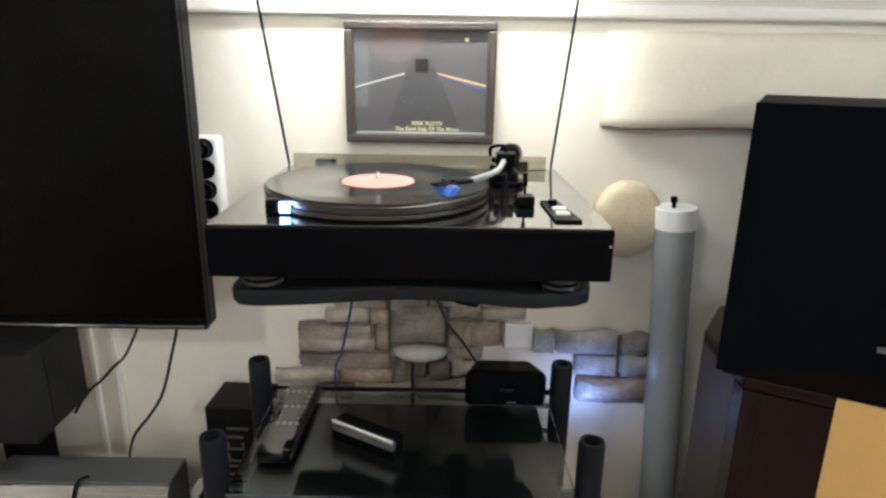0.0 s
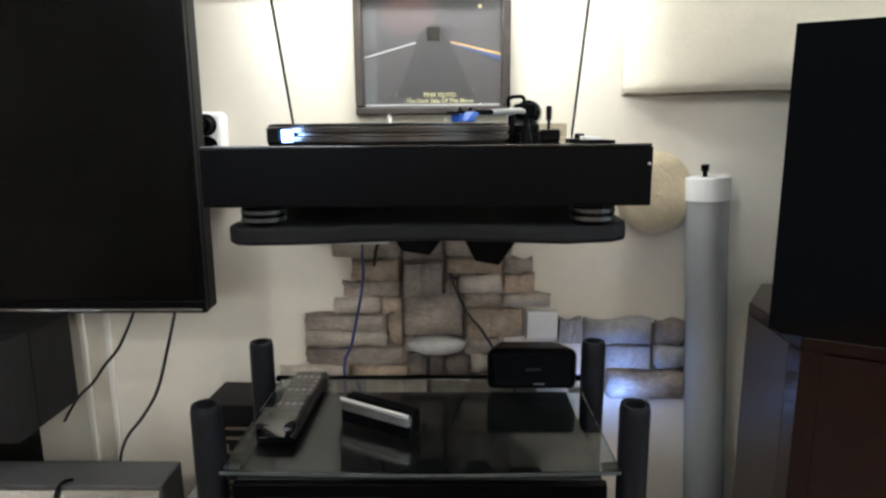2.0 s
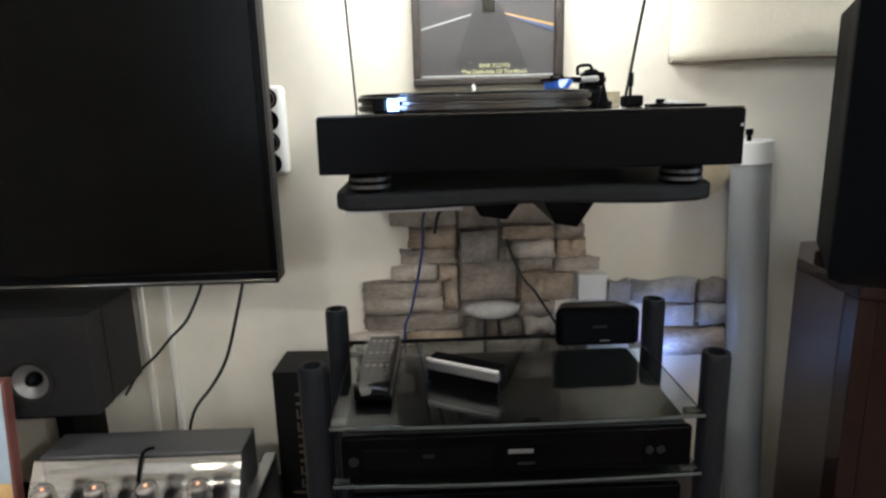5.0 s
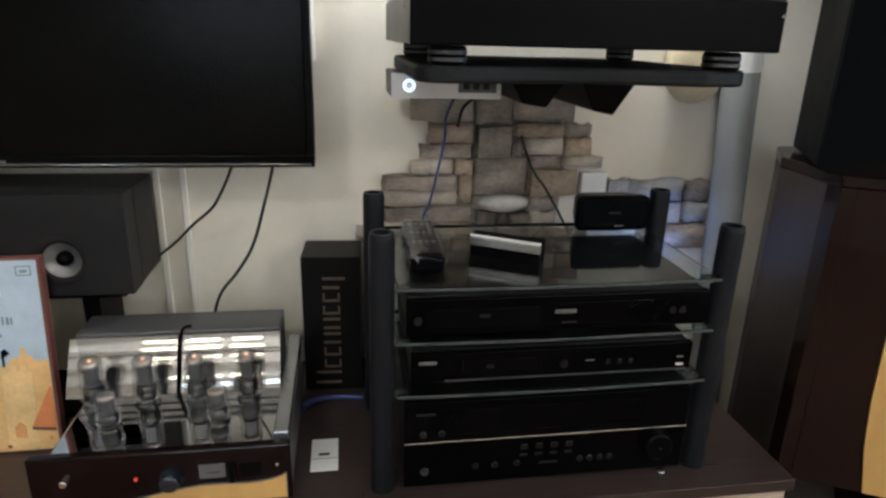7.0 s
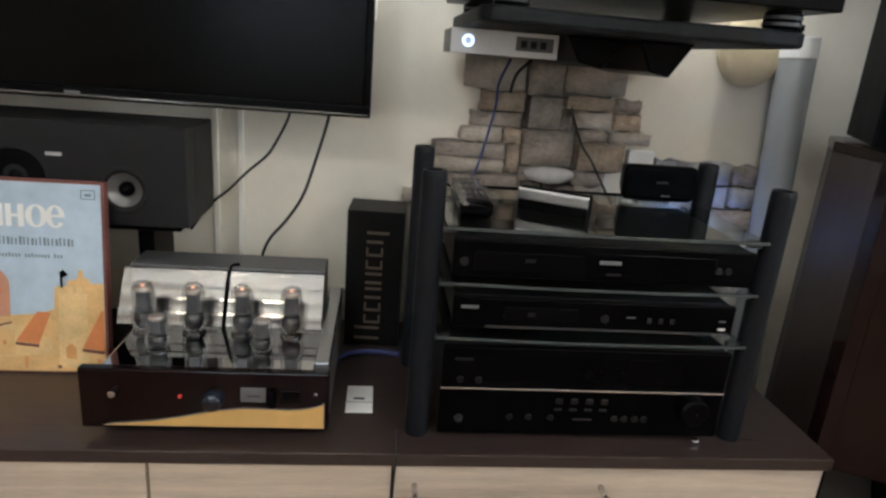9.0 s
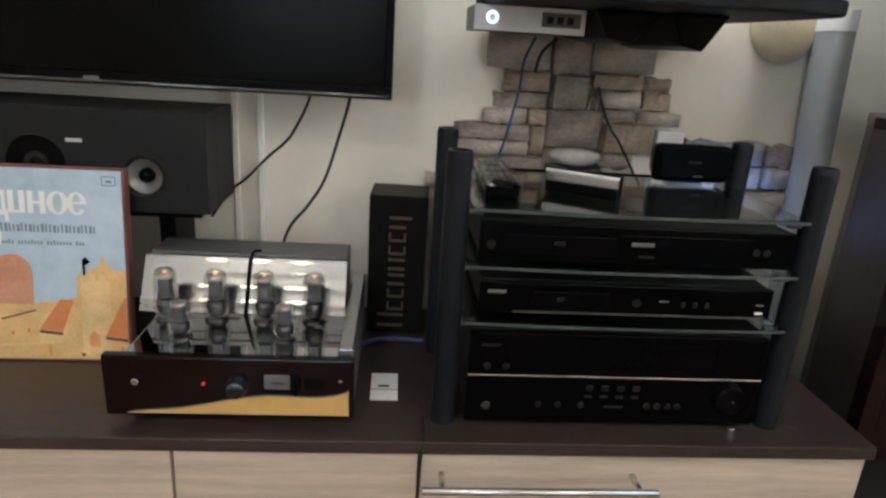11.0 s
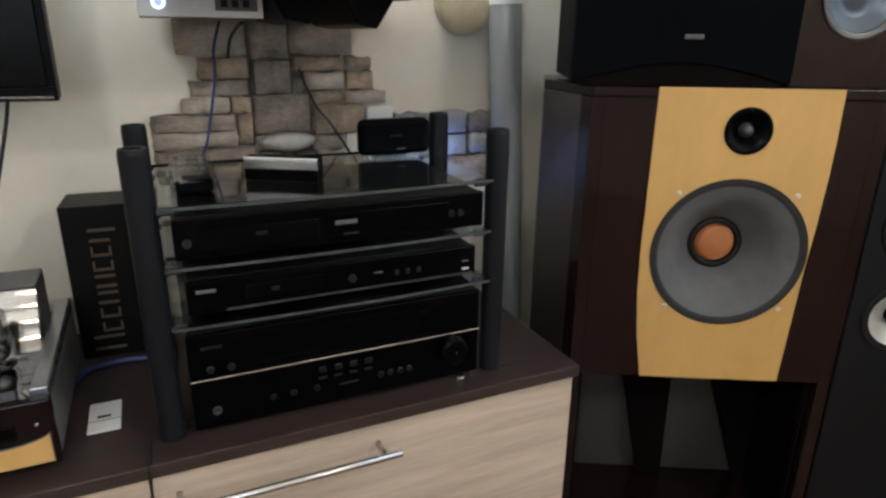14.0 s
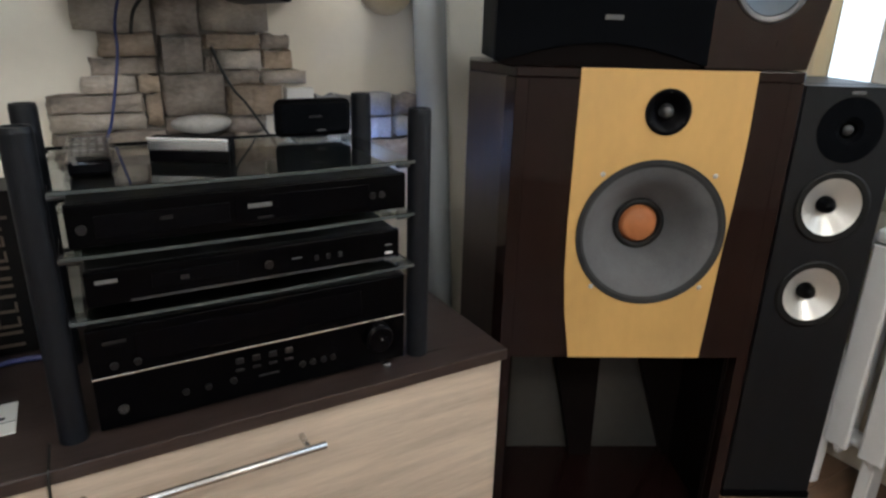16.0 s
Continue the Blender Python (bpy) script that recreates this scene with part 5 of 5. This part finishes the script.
def brown_speaker():
    t = thing("bookshelf_speaker", CORNER @ pose(0.308, 0.02, 0.949, 0, 0, 4), "mahogany bookshelf loudspeaker with a pale cone", "loudspeaker", "loudspeakers in the corner")
    face = [(-0.095, 0.0), (0.100, 0.0), (0.125, 0.14), (0.125, 0.36), (-0.095, 0.36)]
    part("baffle", slab_holes(face, [(0.008, 0.150, 0.058)], 0.0, 0.06), M_MAHOG, t)
    part("cabinet", slab(face, 0.0602, 0.22, 0.003), M_MAHOG, t)
    d = part("woofer", lathe([(0.071, 0.0), (0.071, 0.002), (0.067, 0.003), (0.064, 0.001), (0.0600, 0.002), (0.058, -0.001)], 48, front(0.008, -0.0003, 0.150)), M_DOME, t, "dull dark ring", True)
    part("cone", lathe([(0.0585, -0.001), (0.035, -0.016), (0.02, -0.024), (0.015, -0.014), (0, -0.010)], 48, front(0.008, -0.0003, 0.150)), M_BLUECONE, d, "blue-grey cone", True)
    part("tweeter", lathe([(0.035, 0), (0.035, 0.003), (0.016, 0.001), (0.012, 0.006), (0, 0.009)], 32, front(0.008, -0.0003, 0.28)), M_BLACK, t)


black_speaker()
brown_speaker()


def tower_speaker():
    t = thing("tower_speaker", CORNER @ pose(0.566, 0.10, 0, 0, 0, -2), "black floor-standing loudspeaker with two pale cones", "loudspeaker")
    part("cabinet", block(-0.104, 0.104, 0.0602, 0.30, LOW + 0.02, 0.918, 0.003), M_TOWER, t)
    part("baffle", slab_holes(rect(-0.104, 0.104, LOW + 0.02, 0.917), [(0, 0.672, 0.068), (0, 0.474, 0.068), (0, 0.832, 0.03)], 0.0, 0.06), M_TOWER, t)
    part("base", block(-0.108, 0.108, -0.005, 0.305, LOW, LOW + 0.0198, 0.004), M_BLACK, t)
    for z in (0.672, 0.474):
        d = part("woofer", lathe([(0.079, 0), (0.079, 0.002), (0.072, 0.0035), (0.068, 0.001), (0.0645, 0.003), (0.062, 0.0)], 48, front(0.0, -0.0003, z)), M_RUBBER, t, "", True)
        part("cone", lathe([(0.063, -0.001), (0.045, -0.012), (0.030, -0.022), (0.016, -0.030)], 48, front(0.0, -0.0003, z)), M_ALUCONE, d, "pale aluminium cone", True)
        part("phase_plug", lathe([(0.019, -0.034), (0.018, -0.016), (0.013, -0.006), (0.006, 0.0), (0, 0.001)], 28, front(0.0, -0.0003, z)), M_BLACK, d, "black bullet plug", True)
    w = part("waveguide", lathe([(0.066, 0.0), (0.066, 0.0012), (0.028, 0.0010), (0.018, -0.006)], 48, front(0.0, -0.0003, 0.832)), M_CLOTH, t, "blue-black waveguide disc", False)
    part("dome", lathe([(0.011, -0.006), (0.008, -0.002), (0, 0.000)], 28, front(0.0, -0.0003, 0.832)), M_DOME, w, "dull metal dome", True)
    part("maker_badge", block(-0.012, 0.014, -0.002, -0.0003, 0.903, 0.909, 0.0004), M_PALEINK, t, "pale maker badge")


tower_speaker()


# ---- cables ----
def cable(name, points, r, material, label):
    t = thing(name, pose(*points[0]), label, "cable", "loose cables")
    o = Vector(points[0])
    part("cord", cord([Vector(p) - o for p in points], r), material, t, smooth=True)


cable("black_cable", [(-0.538, 1.066, 0.960), (-0.546, 1.066, 0.915), (-0.572, 1.068, 0.862), (-0.590, 1.075, 0.838), (-0.625, 1.10, 0.806), (-0.672, 1.138, 0.758), (-0.715, 1.155, 0.72), (-0.75, 1.16, 0.67)], 0.0026, M_CABLE, "thin black cable hanging under the television")
cable("black_cable", [(-0.470, 1.066, 0.960), (-0.476, 1.066, 0.915), (-0.494, 1.066, 0.850), (-0.518, 1.066, 0.775), (-0.548, 1.066, 0.725), (-0.580, 1.064, 0.685), (-0.596, 1.064, 0.640), (-0.603, 1.075, 0.58)], 0.0028, M_CABLE, "thin black cable hanging down the cream wall")
cable("blue_cable", [(-0.155, 1.06, 1.045), (-0.163, 1.11, 1.0), (-0.165, 1.118, 0.949), (-0.187, 1.12, 0.843), (-0.202, 1.12, 0.798), (-0.20, 1.12, 0.70), (-0.19, 1.10, 0.55)], 0.0026, M_BLUECABLE, "blue cable hanging over the stone cladding")
cable("black_cable", [(-0.120, 1.05, 1.045), (-0.135, 1.09, 1.02), (-0.142, 1.10, 0.985)], 0.003, M_CABLE, "short black plug lead under the shelf")
cable("black_cable", [(-0.012, 1.128, 0.965), (-0.001, 1.125, 0.933), (0.02, 1.125, 0.89), (0.048, 1.125, 0.854), (0.101, 1.12, 0.757), (0.11, 1.10, 0.65)], 0.0025, M_CABLE, "thin black cable across the stone cladding")
cable("blue_cable", [(-0.462, 0.905, TOP + 0.0052), (-0.450, 0.939, TOP + 0.0052), (-0.438, 0.972, TOP + 0.0055), (-0.420, 0.993, TOP + 0.006), (-0.390, 1.002, TOP + 0.006), (-0.359, 1.003, TOP + 0.006), (-0.325, 0.996, TOP + 0.0055)], 0.005, M_BLUECABLE, "navy blue cable lying on the cabinet top")
cable("grey_cable", [(-0.333, 0.745, TOP + 0.002), (-0.334, 0.70, TOP + 0.002), (-0.335, 0.6825, TOP - 0.002), (-0.337, 0.681, 0.45), (-0.338, 0.684, 0.39), (-0.338, 0.688, 0.28)], 0.0019, M_CABLE, "thin dark cable hanging over the cabinet front")
cable("black_cable", [(-0.052, 1.128, 0.812), (-0.052, 1.125, 0.76), (-0.05, 1.12, 0.66)], 0.004, M_CABLE, "black lead from the wall outlet")
cable("black_cable", [(0.23, 0.98, TOP + 0.006), (0.26, 0.96, TOP + 0.02), (0.285, 0.965, TOP + 0.03), (0.30, 1.0, TOP + 0.012), (0.27, 1.06, TOP + 0.005)], 0.003, M_CABLE, "loop of black cable behind the rack")


def outlet():
    t = thing("cable_outlet", pose(-0.037, 1.150, 0.829), "pale stone-coloured oval outlet cover on the cladding", "outlet")
    bm = lathe([(0, 0.03), (0.035, 0.027), (0.050, 0.016), (0.054, 0.0), (0, 0)], 32, FACE)
    for v in bm.verts:
        v.co.z *= 0.30 if v.co.z > 0 else 0.38
    part("cover", bm, M_STONE_ASH, t, smooth=True)


outlet()


def wall_box():
    t = thing("junction_box", pose(0.155, 1.169, 0.835), "small white junction box on the wall", "junction box")
    part("lid", block(-0.028, 0.028, -0.02, 0, 0, 0.052, 0.003), M_WHITE, t)


wall_box()


# ---- stone cladding on the wall ----
def stone_mesh(seed, w, h):
    """A split stone: a rough bulging face whose rim falls back to the wall."""
    rnd = random.Random(seed)
    bm = bmesh.new()
    nx, nz = 7, 4
    lift = 0.012 + 0.018 * rnd.random()
    tilt = (rnd.random() - 0.5) * 0.010
    grid = []
    for i in range(nx + 1):
        col = []
        for k in range(nz + 1):
            u, v = i / nx, k / nz
            rim = i in (0, nx) or k in (0, nz)
            x = (u - 0.5) * w + (0 if 0 < i < nx else (rnd.random() - 0.5) * 0.004)
            z = (v - 0.5) * h + (0.0035 * math.sin(u * 7 + seed) if k == nz else 0.0030 * math.sin(u * 6 + seed * 1.7) if k == 0 else 0)
            if not rim:
                x += (0.5 - u) * w / nx * 0.5 if i in (1, nx - 1) else 0
                x += (-0.86 if i == 1 else 0.86 if i == nx - 1 else 0) * w / nx
                z += (-0.86 if k == 1 else 0.86 if k == nz - 1 else 0) * h / nz
            y = -0.008 if rim else -(lift + tilt * (u - 0.5) * 2 + 0.008 * (rnd.random() - 0.5) + 0.005 * v)
            col.append(bm.verts.new((x, y, z)))
        grid.append(col)
    for i in range(nx):
        for k in range(nz):
            bm.faces.new((grid[i][k], grid[i + 1][k], grid[i + 1][k + 1], grid[i][k + 1]))
    bmesh.ops.recalc_face_normals(bm, faces=bm.faces[:])
    return bm


def cladding():
    t = thing("stone_cladding", pose(0, 1.17, 0), "grey brown split stone pieces set on the wall", "stone cladding", kind="structure")
    west = (
        (1.075, 0.986, (-0.225, -0.100)), (0.984, 0.947, (-0.191, -0.100)), (0.945, 0.917, (-0.207, -0.100)),
        (0.915, 0.885, (-0.225, -0.137, -0.100)), (0.883, 0.854, (-0.280, -0.128)), (0.852, 0.822, (-0.280, -0.128)),
        (0.883, 0.826, (-0.126, -0.100)), (0.819, 0.787, (-0.281, -0.092)), (0.784, 0.754, (-0.332, -0.20, -0.092)), (0.751, 0.715, (-0.30, -0.17, -0.05)),
    )
    middle = (
        (1.075, 0.983, (-0.097, -0.023)), (0.981, 0.918, (-0.097, -0.023)), (0.916, 0.842, (-0.098, 0.012)),
        (0.840, 0.812, (-0.098, 0.010)), (0.809, 0.766, (-0.090, -0.023)), (0.764, 0.716, (-0.048, 0.06, 0.15)),
        (0.947, 0.918, (-0.021, 0.001)), (0.803, 0.768, (-0.020, 0.022)),
    )
    inner = (
        (1.075, 0.989, (-0.021, 0.100)), (0.986, 0.960, (-0.021, 0.083, 0.138)), (0.957, 0.924, (0.002, 0.083, 0.141)),
        (0.921, 0.897, (0.014, 0.081, 0.171)), (0.895, 0.838, (0.014, 0.121)), (0.835, 0.806, (0.012, 0.086)), (0.803, 0.770, (0.024, 0.084)),
    )
    east = (
        (0.872, 0.826, (0.183, 0.228, 0.356)), (0.870, 0.826, (0.359, 0.416)), (0.823, 0.777, (0.268, 0.356)),
        (0.822, 0.780, (0.359, 0.418)), (0.774, 0.719, (0.276, 0.42)),
    )
    part("joint_bed", join(block(-0.185, 0.078, -0.007, -0.001, 0.72, 1.06), block(0.29, 0.40, -0.007, -0.001, 0.735, 0.86)), M_MORTAR, t, "dark recessed joints")
    n = 0
    for group, mats in ((west, (M_STONE, M_STONE_PALE, M_STONE_TAN)), (middle, (M_STONE, M_STONE, M_STONE)), (inner, (M_STONE_TAN, M_STONE, M_STONE_PALE)), (east, (M_STONE_GREY, M_STONE_GREY, M_STONE))):
        for z1, z0, xs in group:
            for a, b in zip(xs, xs[1:]):
                n += 1
                ob = part("stone", stone_mesh(n, b - a - 0.0015, z1 - z0), mats[n % 3], t, smooth=n % 3 > 0)
                ob.location = ((a + b) / 2, -0.001, (z0 + z1) / 2)


cladding()

# ---- laminate planks ----
shared = {}
for i in range(31):
    for j in range(5):
        a = max(-2.4, -2.3 + j * 1.203 - (i % 3) * 0.35 - 0.6)
        b = min(1.42, -2.3 + j * 1.203 - (i % 3) * 0.35 + 0.6)
        y = -2.535 + i * 0.1262
        if b - a < 0.05 or y + 0.0625 > 1.17:
            continue
        size = round(b - a, 3)
        if size not in shared:
            ob = part("plank", block(-size / 2, size / 2, -0.0625, 0.0625, -0.012, 0.0, 0.0015, 1), M_FLOOR, floor)
            shared[size] = ob.data
        else:
            ob = new("plank", shared[size])
            ob.parent = floor
        ob.location = ((a + b) / 2, y, LOW)
